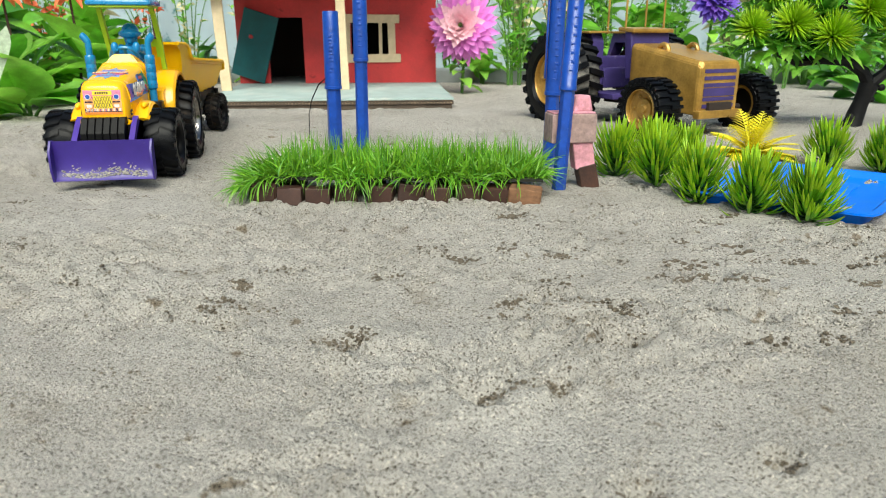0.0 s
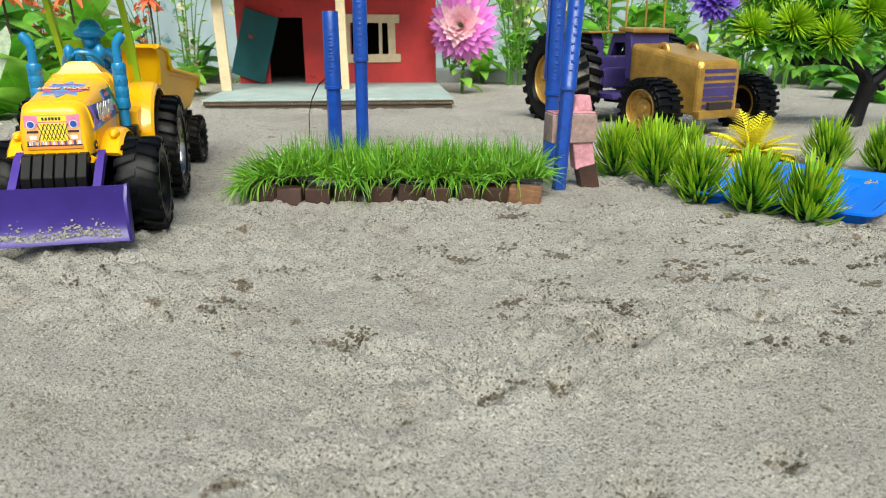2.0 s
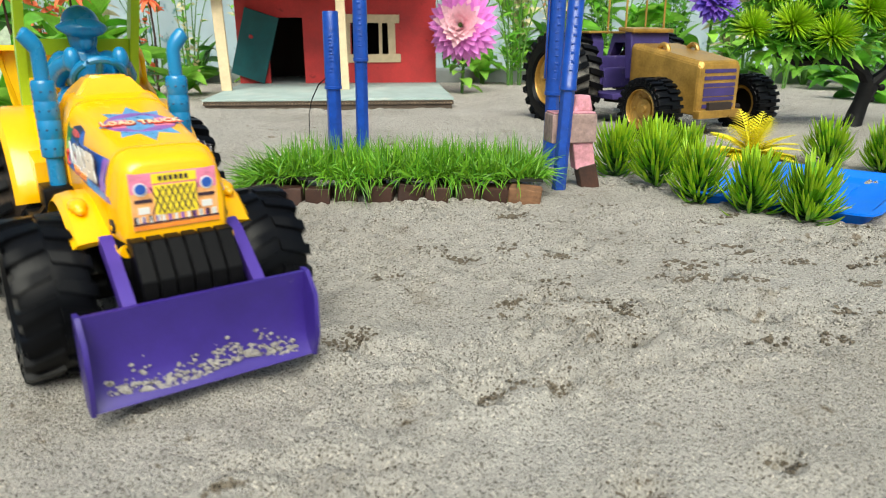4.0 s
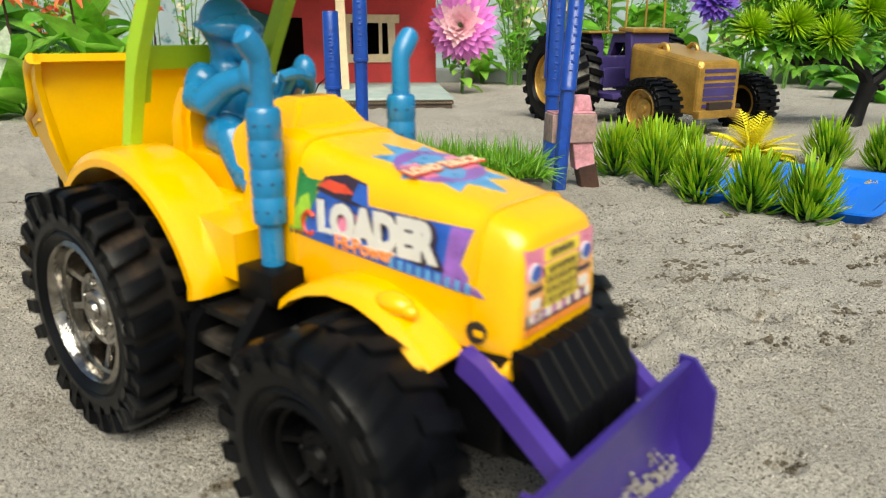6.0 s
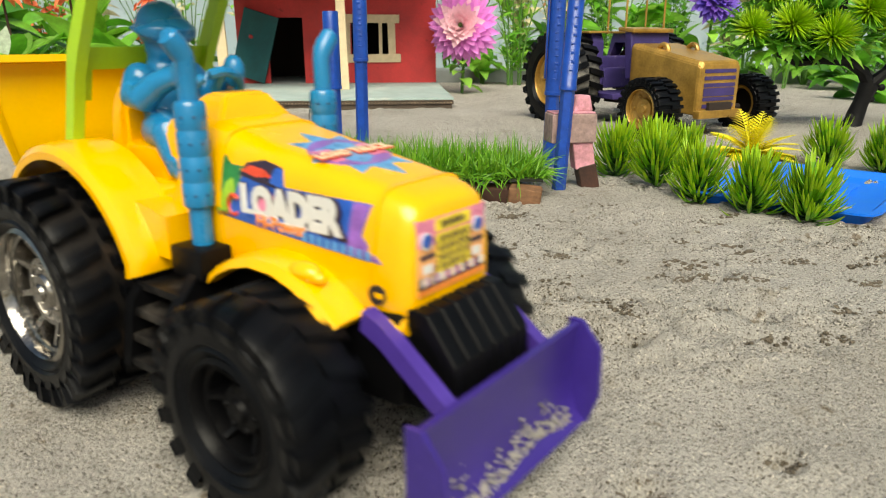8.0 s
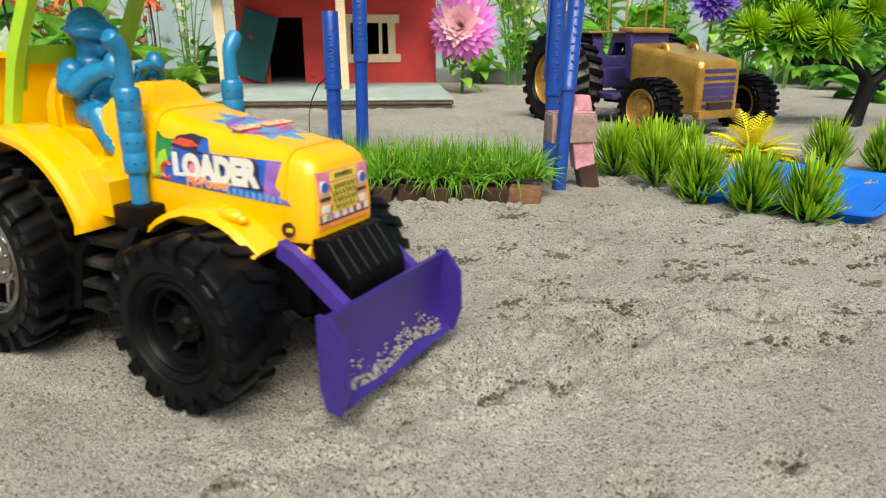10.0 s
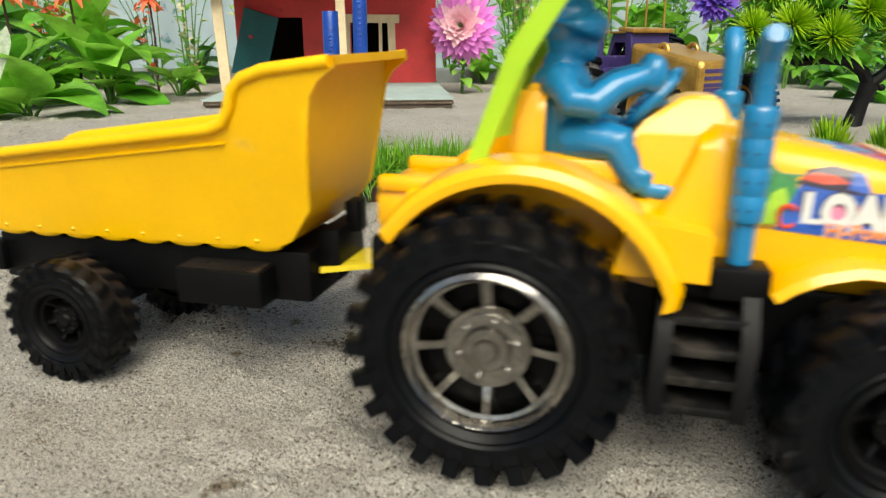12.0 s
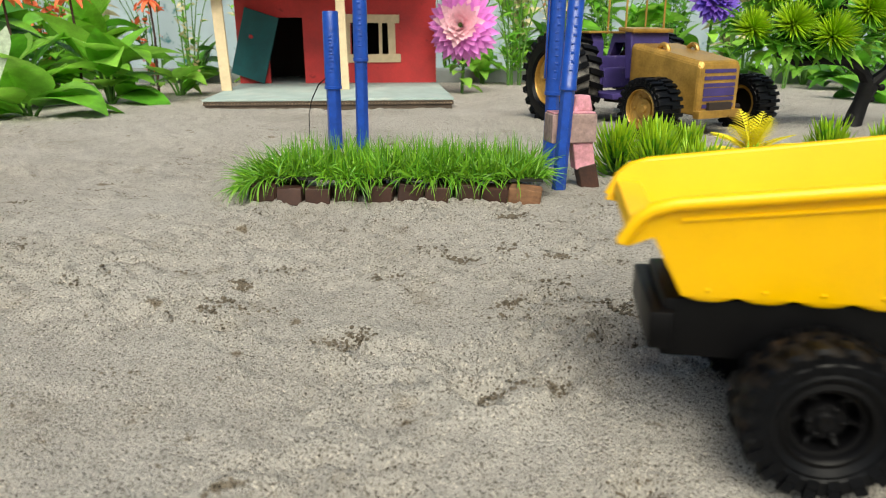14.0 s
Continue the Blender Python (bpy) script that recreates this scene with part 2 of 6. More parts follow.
def tube(bm, pts, rads, seg=12, cap=True):
    """A round tube through points, radius by point."""
    pts = [Vector(p) for p in pts]
    rings = []
    for i, p in enumerate(pts):
        d = (pts[min(i + 1, len(pts) - 1)] - pts[max(i - 1, 0)])
        d = d.normalized() if d.length > 1e-9 else Vector((0, 0, 1))
        u = d.cross(Vector((0.13, 0.97, 0.2)) if abs(d.y) < 0.9 else Vector((1, 0, 0))).normalized()
        w = d.cross(u)
        r = rads[i] if isinstance(rads, (list, tuple)) else rads
        rings.append([bm.verts.new(p + (u * math.cos(a) + w * math.sin(a)) * r) for a in (2 * math.pi * k / seg for k in range(seg))])
    for a, b in zip(rings, rings[1:]):
        for k in range(seg):
            bm.faces.new((a[k], a[(k + 1) % seg], b[(k + 1) % seg], b[k]))
    if cap:
        bm.faces.new(rings[0][::-1])
        bm.faces.new(rings[-1])


def loft(bm, loops, cap=True, closed=True):
    rings = [[bm.verts.new(p) for p in lp] for lp in loops]
    n = len(rings[0])
    for a, b in zip(rings, rings[1:]):
        for k in range(n if closed else n - 1):
            bm.faces.new((a[k], a[(k + 1) % n], b[(k + 1) % n], b[k]))
    if cap:
        bm.faces.new(rings[0][::-1])
        bm.faces.new(rings[-1])
    return rings


def prism(bm, profile, y0, y1, map_to=lambda x, z, y: (x, y, z)):
    """A flat profile of (x, z) pairs drawn out from y0 to y1."""
    loft(bm, [[map_to(x, z, y0) for x, z in profile], [map_to(x, z, y1) for x, z in profile]])


def lathe(bm, profile, seg=48):
    """Turns a closed profile of (radius, y) about the y axis."""
    loops = [[(r * math.cos(a), y, r * math.sin(a)) for r, y in profile] for a in (2 * math.pi * k / seg for k in range(seg))]
    rings = [[bm.verts.new(p) for p in lp] for lp in loops]
    n = len(profile)
    for i in range(seg):
        a, b = rings[i], rings[(i + 1) % seg]
        for k in range(n):
            bm.faces.new((a[k], a[(k + 1) % n], b[(k + 1) % n], b[k]))


def ball(bm, c, r, scale=(1, 1, 1), seg=14):
    out = bmesh.ops.create_uvsphere(bm, u_segments=seg, v_segments=max(6, seg // 2 + 2), radius=r)
    for v in out["verts"]:
        v.co = Vector((v.co.x * scale[0], v.co.y * scale[1], v.co.z * scale[2])) + Vector(c)
    return out["verts"]


def rounded(hw, z0, z1, x, n=28, e=5.0, lean=0.0):
    """A rounded upright section at x, half width hw, from z0 to z1."""
    out = []
    for k in range(n):
        a = 2 * math.pi * k / n
        c, s = math.cos(a), math.sin(a)
        yy = math.copysign(abs(c) ** (2 / e), c) * hw
        zz = math.copysign(abs(s) ** (2 / e), s)
        z = (z0 + z1) / 2 + zz * (z1 - z0) / 2
        out.append((x, yy * (1 - lean * max(0, zz)), z))
    return out


def text(body, size, material, parent, m, name="lettering", squash=1.0, depth=0.0002, bold=0.0, width=0.0):
    cu = bpy.data.curves.new(name, "FONT")
    cu.body, cu.size, cu.align_x, cu.align_y, cu.extrude = body, size, "CENTER", "CENTER", depth
    cu.resolution_u = 3
    cu.offset = bold
    tmp = bpy.data.objects.new(name, cu)
    scene.collection.objects.link(tmp)
    dg = bpy.context.evaluated_depsgraph_get()
    me = bpy.data.meshes.new_from_object(tmp.evaluated_get(dg))
    bpy.data.objects.remove(tmp)
    if width:
        xs = [v.co.x for v in me.vertices]
        squash = width / (max(xs) - min(xs))
    me.transform(Matrix.Diagonal((squash, 1, 1, 1)))
    me.materials.clear()
    me.materials.append(M[material])
    ob = new(name, me)
    ob.parent, ob.matrix_basis = parent, m
    return ob

# ---- the sand ----
def lattice(seed):
    rng = np.random.RandomState(seed)
    return rng.rand(256, 256)


def vnoise(x, y, freq, seed):
    """Smooth value noise on arrays."""
    g = lattice(seed)
    u, v = x * freq + 1000.37, y * freq + 1000.71
    iu, iv = np.floor(u).astype(int), np.floor(v).astype(int)
    fu, fv = u - iu, v - iv
    fu, fv = fu * fu * (3 - 2 * fu), fv * fv * (3 - 2 * fv)
    a, b = g[iu % 256, iv % 256], g[(iu + 1) % 256, iv % 256]
    c, d = g[iu % 256, (iv + 1) % 256], g[(iu + 1) % 256, (iv + 1) % 256]
    return (a * (1 - fu) + b * fu) * (1 - fv) + (c * (1 - fu) + d * fu) * fv - 0.5


# small pits and scuffs in the sand: x, y, radius in cm
DENTS = [(-9.9, 28.9, 0.9), (-4.9, 44.6, 0.8), (-4.2, 27.5, 1.4), (7.8, 40.3, 1.1), (4.9, 32.1, 1.2), (8.6, 31.3, 1.0), (6.1, 29.2, 1.1), (11.7, 29.5, 0.9),
         (7.7, 26.8, 1.2), (14.2, 26.0, 0.9), (1.7, 22.8, 1.3), (4.1, 23.2, 0.8), (-3.0, 35.2, 0.8), (-0.8, 39.8, 0.7), (-1.4, 34.0, 0.8), (9.8, 37.9, 0.7),
         (5.4, 43.9, 0.6), (2.8, 35.9, 0.6), (-12.4, 30.6, 0.7), (-10.4, 33.9, 0.6), (-19.6, 34.7, 1.1), (-18.3, 35.2, 0.8), (-20.4, 48.7, 0.8), (-13.6, 44.2, 0.9),
         (-13.0, 49.5, 0.7), (14.5, 34.6, 0.7), (17.8, 38.1, 0.8), (15.6, 40.3, 0.8), (10.4, 18.4, 0.6), (5.7, 17.2, 0.7), (-8.2, 36.1, 0.5), (-10.4, 21.6, 0.4)]


def height(x, y):
    """Height of the sand in metres at arrays x, y in metres."""
    near = np.clip(1.6 - y, 0, 1) * 0.7 + 0.3
    h = 0.006 * vnoise(x, y, 3.1, 1) + 0.004 * vnoise(x, y, 9, 2)
    h += near * (0.0032 * vnoise(x, y, 38, 3) + 0.0028 * vnoise(x, y, 90, 4))
    rough = np.clip(vnoise(x * 0.6, y, 17, 5) * 3.6 + 0.25, 0, 1.3)
    h += near * rough * (0.0072 * vnoise(x * 0.7, y, 150, 6) + 0.0050 * vnoise(x, y, 290, 7))
    h += near * 0.0013 * vnoise(x, y, 420, 8)
    for dx, dy, r in DENTS:
        ex, ey = (x - dx * CM) / (r * CM), (y - dy * CM) / (r * CM * 0.8)
        d2 = ex * ex + ey * ey + 1.2 * vnoise(x, y, 160, 9)
        h += -0.0075 * np.exp(-d2 * 2.2) + 0.0030 * np.exp(-((np.sqrt(np.abs(d2)) - 1.4) ** 2) * 6)
    # old wheel ruts behind the loader
    for off in (-0.051, 0.051):
        d = (x + 0.40 - off + 0.23 * (y - 0.45)) / 0.013
        h += -0.0018 * np.exp(-d * d) * (y > 0.3) * (0.6 + 0.8 * vnoise(x, y, 130, 10))
    k = np.clip((y - 0.70) / 0.25, 0, 1)
    h += 0.010 * k * k * (3 - 2 * k)
    return h - 0.0018


def hz(x, y):
    return float(height(np.array([x]), np.array([y]))[0])


def spaced(start, stop, first, growth):
    out, s = [start], first
    while out[-1] < stop:
        out.append(out[-1] + s)
        s *= growth
    return out


def build_ground():
    ys = spaced(0.10, 1.3, 0.0019, 1.0045) + spaced(1.3, 60, 0.02, 1.10)[1:]
    ys = [-40, -8, -2, -0.5, -0.1, 0.0, 0.05] + ys
    half = spaced(0.0, 0.62, 0.0026, 1.0012) + spaced(0.64, 60, 0.02, 1.10)[1:]
    xs = [-v for v in half[:0:-1]] + half
    X, Y = np.meshgrid(np.array(xs), np.array(ys))
    fade = np.clip((4 - np.abs(X)) / 3, 0, 1) * np.clip((4 - np.abs(Y)) / 3, 0, 1)
    Z = height(X, Y) * fade
    co = np.stack([X, Y, Z], -1).reshape(-1, 3)
    r, c = X.shape
    i = (np.arange(r - 1)[:, None] * c + np.arange(c - 1)[None, :]).ravel()
    quads = np.stack([i, i + 1, i + 1 + c, i + c], 1)
    me = bpy.data.meshes.new("ground")
    me.vertices.add(len(co))
    me.vertices.foreach_set("co", co.ravel())
    me.loops.add(quads.size)
    me.loops.foreach_set("vertex_index", quads.ravel())
    me.polygons.add(len(quads))
    me.polygons.foreach_set("loop_start", np.arange(0, quads.size, 4))
    me.update(calc_edges=True)
    me.polygons.foreach_set("use_smooth", [True] * len(quads))
    me.materials.append(M["sand"])
    return tagged(new("ground", me), "pale grey river sand, scuffed and pitted", "sand", kind="structure")


build_ground()


def build_clods():
    """Crumbs and lumps of sand lying about, uncountable."""
    rng = random.Random(5)
    bm = bmesh.new()
    spots, damp = [], []
    for dx, dy, r in DENTS:
        for k in range(130):
            damp.append((dx + rng.gauss(0, r * 0.42), dy + rng.gauss(0, r * 0.26), rng.uniform(0.03, 0.11)))
    for k in range(240):
        cx, cy = rng.uniform(-40, 42), rng.uniform(24, 75)
        for j in range(rng.randint(8, 34)):
            (damp if k % 4 == 0 else spots).append((cx + rng.gauss(0, 0.75), cy + rng.gauss(0, 0.25), rng.uniform(0.03, 0.11)))
    for k in range(16):
        cx, cy = rng.uniform(-14, 30), rng.gauss(37, 7)
        for j in range(rng.randint(25, 60)):
            damp.append((cx + rng.gauss(0, 0.42), cy + rng.gauss(0, 0.2), rng.uniform(0.05, 0.14)))
    for k in range(75):
        cx, cy = rng.uniform(2, 30), rng.gauss(38, 6)
        for j in range(rng.randint(10, 30)):
            (damp if k % 3 == 0 else spots).append((cx + rng.gauss(0, 0.5), cy + rng.gauss(0, 0.28), rng.uniform(0.05, 0.17)))
    for k in range(160):
        spots.append((rng.uniform(-4, 6), 52.6 + rng.gauss(0, 0.8), rng.uniform(0.1, 0.42)))
    for k in range(200):
        u = rng.random()
        spots.append((14 + 18 * u + rng.gauss(0, 1.2), 62 - 17 * u + rng.gauss(0, 0.9) - 1.5, rng.uniform(0.08, 0.3)))
    bmesh.ops.create_icosphere(bm, subdivisions=1, radius=1.0)
    ball_co = np.array([v.co[:] for v in bm.verts])
    ball_f = np.array([[v.index for v in f.verts] for f in bm.faces])
    bm.free()
    for pile, mname, label in ((spots, "sand", "loose crumbs and lumps of grey sand"), (damp, "damp_sand", "darker damp crumbs of sand in small scuffs")):
        pile_mesh(pile, mname, label, ball_co, ball_f)


def pile_mesh(pile, mname, label, ball_co, ball_f):
    a = np.array(pile)
    z = height(a[:, 0] * CM, a[:, 1] * CM) / CM
    rs = np.random.RandomState(4)
    stretch = rs.uniform(0.75, 1.3, (len(a), 1, 3)) * np.array([1, 1, 0.65])
    co = ball_co[None] * rs.uniform(0.85, 1.15, (len(a), len(ball_co), 1)) * stretch * a[:, 2][:, None, None] + np.stack([a[:, 0], a[:, 1], z + a[:, 2] * 0.15], 1)[:, None]
    faces = (ball_f[None] + (np.arange(len(a)) * len(ball_co))[:, None, None]).reshape(-1, 3)
    me = bpy.data.meshes.new("sand_clods")
    me.from_pydata((co.reshape(-1, 3) * CM).tolist(), [], faces.tolist())
    me.materials.append(M[mname])
    return tagged(new("sand_clods", me), label, "sand", kind="stuff")


build_clods()

# ---- the toy loader tractor: x ahead from the rear axle, y to its port side ----
def wheel(name, parent, r, w, hub, lugs, rim_r, rim_mat, tyre_mat, spokes, dish, lug_h=0.32, side=1, tread_mat="rubber_dusty", sweep=0.2, inner=0.12):
    """Tyre with a lugged tread, under it the rim. side: +1 when the outer face looks to +y."""
    bm = bmesh.new()
    b = r - lug_h
    hw = w / 2
    prof = [(rim_r, -hw * 0.8), (rim_r + 0.12, -hw * 0.98), (b - 0.55, -hw), (b - 0.12, -hw * 0.93), (b, -hw * 0.72), (b, hw * 0.72), (b - 0.12, hw * 0.93),
            (b - 0.55, hw), (rim_r + 0.45, hw * 1.0), (rim_r + 0.36, hw * 0.93), (rim_r + 0.26, hw * 0.98), (rim_r + 0.14, hw * 0.90), (rim_r, hw * 0.8)]
    lathe(bm, [(q, y * side) for q, y in prof], 72)
    for f in bm.faces:
        c = f.calc_center_median()
        f.material_index = 1 if math.hypot(c.x, c.z) > b - 0.10 else 0
    for k in range(lugs):
        for s in (-1, 1):
            a0 = 2 * math.pi * (k + (0.5 if s > 0 else 0)) / lugs
            loops = []
            for y_, u, drop, base in ((1.0, 0.0, 0.34 * lug_h + 0.22, 0.62), (1.045, 0.03, 0.10, 0.34), (0.90, 0.12, 0.0, 0.16), (0.50, 0.55, 0.0, 0.1), (inner, 1.0, 0.02, 0.1)):
                a = a0 + sweep * u
                da = 0.56 * math.pi / lugs * (1.0 - 0.12 * u)
                top, bot = r - drop, b - base
                loops.append([(q * math.cos(aa), s * hw * y_, q * math.sin(aa)) for q, aa in ((bot, a - da), (top, a - da * 0.78), (top, a + da * 0.78), (bot, a + da))])
            loft(bm, loops)
    ob = part(name, bm, [tyre_mat, tread_mat], parent, at=Matrix.Translation(Vector(hub) * CM))
    bm = bmesh.new()
    o = hw * side
    ring = [(rim_r + 0.05, o * 0.86), (rim_r - 0.10, o * 0.92), (rim_r - 0.18, o * 0.84), (rim_r - 0.22, o * 0.62), (rim_r - 0.34, o * 0.58), (rim_r - 0.40, o * (0.50 - dish)), (rim_r - 0.35, -o * 0.8), (rim_r + 0.05, -o * 0.8)]
    lathe(bm, ring, 56)
    k_ = rim_r / 2.35
    if rim_mat == "chrome":
        lathe(bm, [(0.9 * k_, o * 0.42), (1.20 * k_, o * 0.46), (1.30 * k_, o * 0.36), (1.30 * k_, -o * 0.1), (0.9 * k_, -o * 0.1)], 36)
        lathe(bm, [(0.01, o * 0.66), (0.30 * k_, o * 0.68), (0.36 * k_, o * 0.60), (0.62 * k_, o * 0.58), (0.70 * k_, o * 0.50), (1.02 * k_, o * 0.47), (1.10 * k_, o * 0.30), (1.10 * k_, -o * 0.1), (0.01, -o * 0.1)], 32)
    else:
        lathe(bm, [(0.01, o * 0.62), (0.42 * k_, o * 0.64), (0.55 * k_, o * 0.52), (1.0 * k_, o * 0.48), (1.15 * k_, o * 0.30), (1.15 * k_, -o * 0.1), (0.01, -o * 0.1)], 28)
    for k in range(spokes):
        a = 2 * math.pi * k / spokes
        ca, sa = math.cos(a), math.sin(a)
        loops = []
        for q, ww, y0, y1 in ((1.0 * k_, 0.26 * k_, 0.34, 0.0), (1.5 * k_, 0.20 * k_, 0.50, 0.05), (rim_r - 0.45, 0.22 * k_, 0.60, 0.0), (rim_r - 0.25, 0.30 * k_, 0.56, 0.0)):
            loops.append([(q * ca - t * sa, o * y, q * sa + t * ca) for t, y in ((-ww, y1), (-ww * 0.55, y0), (ww * 0.55, y0), (ww, y1))])
        loft(bm, loops)
    for k in range(6):
        a = 2 * math.pi * k / 6
        ball(bm, (0.84 * k_ * math.cos(a), o * 0.5, 0.84 * k_ * math.sin(a)), 0.10, seg=8)
    part("rim", bm, rim_mat, ob, "dulled chrome spoked rim, dark reflections mottled into its colour" if rim_mat == "chrome" else "")
    bm = bmesh.new()
    lathe(bm, [(0.01, -o * 0.05), (rim_r - 0.3, -o * 0.05), (rim_r - 0.3, -o * 0.15), (0.01, -o * 0.15)], 32)
    part("wheel_back", bm, "black", ob)
    return ob


def arch(bm, cx, cz, profile, y_in, y_out, thick, lip=0.25):
    """A mudguard: profile of (x, z) along the arch, from y_in to y_out, thick plate with a turned-down edge."""
    s = 1 if y_out > y_in else -1
    n = len(profile)
    rows = []
    for i, (x, z) in enumerate(profile):
        d = Vector((x - cx, z - cz)).normalized()
        inn = Vector((x, z)) - d * thick
        dn = Vector((x, z)) - d * lip
        rows.append([(x - d.x * 0.02, y_in, z - d.y * 0.02), (x, y_out - s * 0.55, z), (x - d.x * 0.08, y_out - s * 0.18, z - d.y * 0.08), (x - d.x * 0.3, y_out, z - d.y * 0.3), (dn.x - d.x * 0.2, y_out, dn.y - d.y * 0.2),
                     (dn.x - d.x * 0.2, y_out - s * thick, dn.y - d.y * 0.2), (inn.x - d.x * 0.2, y_out - s * 0.3, inn.y - d.y * 0.2), (inn.x, y_in, inn.y)])
    loft(bm, rows)


def sticker(name, pts, side, material, parent, hood_y, lift=0.03, label=""):
    """A thin printed patch on the hood's flank: points of (x, z)."""
    bm = bmesh.new()
    bm.faces.new([bm.verts.new((x, 0, z)) for x, z in pts])
    for k in range(1, 16):
        bmesh.ops.bisect_plane(bm, geom=[*bm.verts, *bm.edges, *bm.faces], plane_co=(6.0 + 0.5 * k, 0, 0), plane_no=(1, 0, 0))
        bmesh.ops.bisect_plane(bm, geom=[*bm.verts, *bm.edges, *bm.faces], plane_co=(0, 0, 6.2 + 0.22 * k), plane_no=(0, 0, 1))
    for v in bm.verts:
        v.co.y = side * (hood_y(v.co.x, v.co.z) + lift)
    bmesh.ops.solidify(bm, geom=list(bm.faces), thickness=0.02)
    return part(name, bm, material, parent, label, smooth=False)


HOOD = [(5.6, 2.22, 5.6, 10.12), (6.4, 2.26, 5.5, 10.0), (7.0, 2.26, 5.5, 9.86), (7.15, 2.24, 5.5, 9.78), (8.7, 2.22, 5.4, 9.52), (11.4, 2.12, 5.2, 9.05), (13.0, 2.02, 5.1, 8.76), (13.6, 1.94, 5.1, 8.6), (13.95, 1.84, 5.2, 8.42), (14.08, 1.68, 5.35, 8.22)]
NOSE_X = 14.12


def hood_y(x, z):
    for (x0, w0, _, t0), (x1, w1, _, t1) in zip(HOOD, HOOD[1:]):
        if x <= x1:
            k = max(0, (x - x0) / (x1 - x0))
            w, top = w0 + (w1 - w0) * k, t0 + (t1 - t0) * k
            u = max(0.0, (z - (top + 5.4) / 2) / ((top - 5.4) / 2))
            return w * (1 - 0.16 * u ** 1.0) * (1 - u ** 5) ** 0.2 if u < 1 else 0
    return 1.7


def build_loader():
    th = thing("loader_tractor", pose(0, 0, 0), "yellow plastic toy loader tractor with purple plow and blue driver", "toy tractor")
    # hood
    bm = bmesh.new()
    loft(bm, [rounded(w, a, b, x, 40, 6.0, 0.16) for x, w, a, b in HOOD])
    part("hood", bm, "yellow", th, "glossy yellow hood with printed stickers")
    for x, w, t in ((7.05, 2.25, 9.83), (13.0, 2.02, 8.76)):
        bm = bmesh.new()
        loft(bm, [rounded(w + 0.03, 5.6, t + 0.03, x + d, 40, 6.0, 0.16) for d in (-0.09, 0.09)])
        part("hood_seam", bm, "yellow", th)
    # moulded lip along the hood's lower edge
    for s in (-1, 1):
        bm = bmesh.new()
        tube(bm, [(12.9, s * 1.98, 5.35), (13.5, s * 1.95, 5.25), (14.0, s * 1.8, 5.3)], [0.22, 0.3, 0.24], 10)
        part("arm_boss", bm, "yellow", th)
    bm = bmesh.new()
    loft(bm, [[(x0, -w, z), (x0, w, z), (x1, w, z), (x1, -w, z)] for x0, x1, w, z in ((4.2, 6.4, 1.7, 7.0), (3.5, 6.4, 1.65, 9.5), (3.7, 6.3, 1.45, 9.95), (4.9, 5.85, 0.8, 10.75))])
    bmesh.ops.bevel(bm, geom=list(bm.edges), offset=0.12, segments=2, affect="EDGES")
    part("dashboard", bm, "yellow", th)
    # flared cowl between hood and cab
    bm = bmesh.new()
    loft(bm, [rounded(w, 5.6, t, x, 32, 6.0, 0.1) for x, w, t in ((3.6, 2.3, 7.2), (4.4, 2.4, 7.6), (4.8, 2.4, 8.4), (5.3, 2.35, 9.8), (5.8, 2.3, 10.1))])
    part("cowl", bm, "yellow", th)
    # seat and cab floor
    bm = bmesh.new()
    box(bm, (0.6, 0, 7.0), (7.4, 4.8, 1.6), bevel=0.25)
    part("cab_floor", bm, "yellow", th)
    bm = bmesh.new()
    box(bm, (1.7, 0, 8.2), (3.2, 3.0, 1.4), bevel=0.3)
    part("seat_base", bm, "yellow", th)
    bm = bmesh.new()
    box(bm, (-3.5, 0, 7.0), (1.4, 3.8, 1.5), bevel=0.4)
    part("rear_locker", bm, "yellow", th)
    for s in (-1, 1):
        bm = bmesh.new()
        box(bm, (-3.1, s * 1.8, 7.85), (1.9, 0.45, 0.55), bevel=0.18)
        part("locker_rail", bm, "yellow", th)
    bm = bmesh.new()
    loft(bm, [[(x0, -w, z), (x0, w, z), (x1, w, z), (x1, -w, z)] for x0, x1, w, z in ((-0.2, 0.95, 1.6, 7.5), (0.05, 0.95, 1.55, 10.1), (0.25, 0.95, 1.2, 10.95))])
    bmesh.ops.bevel(bm, geom=list(bm.edges), offset=0.2, segments=2, affect="EDGES")
    part("seat", bm, "yellow", th)
    # rear mudguards
    guard = []
    for k in range(19):
        a = radians(142 - k * (142 - 22) / 18)
        r = 4.85 + 0.28 * (k / 18) + 0.18 * math.sin(math.pi * k / 18)
        guard.append((0.4 + r * math.cos(a), 3.95 + r * math.sin(a)))
    guard.append((5.1, 5.4))
    for s in (-1, 1):
        bm = bmesh.new()
        arch(bm, 0, 3.95, guard, s * 2.2, s * 4.15, 0.22, 0.35)
        prism(bm, [(3.2, 6.0), (5.8, 5.9), (5.8, 7.25), (3.6, 7.6)], s * 2.2, s * 3.3)
        part("rear_mudguard", bm, "yellow", th)
        # inner wall under the guard
        bm = bmesh.new()
        prism(bm, [(x * 0.97, z - 0.1) for x, z in guard], s * 2.15, s * 2.4)
        part("guard_wall", bm, "yellow", th)
        # front mudguards
        bm = bmesh.new()
        prof = [(7.4, 5.78), (7.9, 6.16), (8.6, 6.5), (9.5, 6.74), (10.5, 6.72), (11.4, 6.45), (12.1, 6.05), (12.6, 5.65), (12.85, 5.5)]
        arch(bm, 10.2, 2.3, prof, s * 2.0, s * 3.3, 0.15, 0.12)
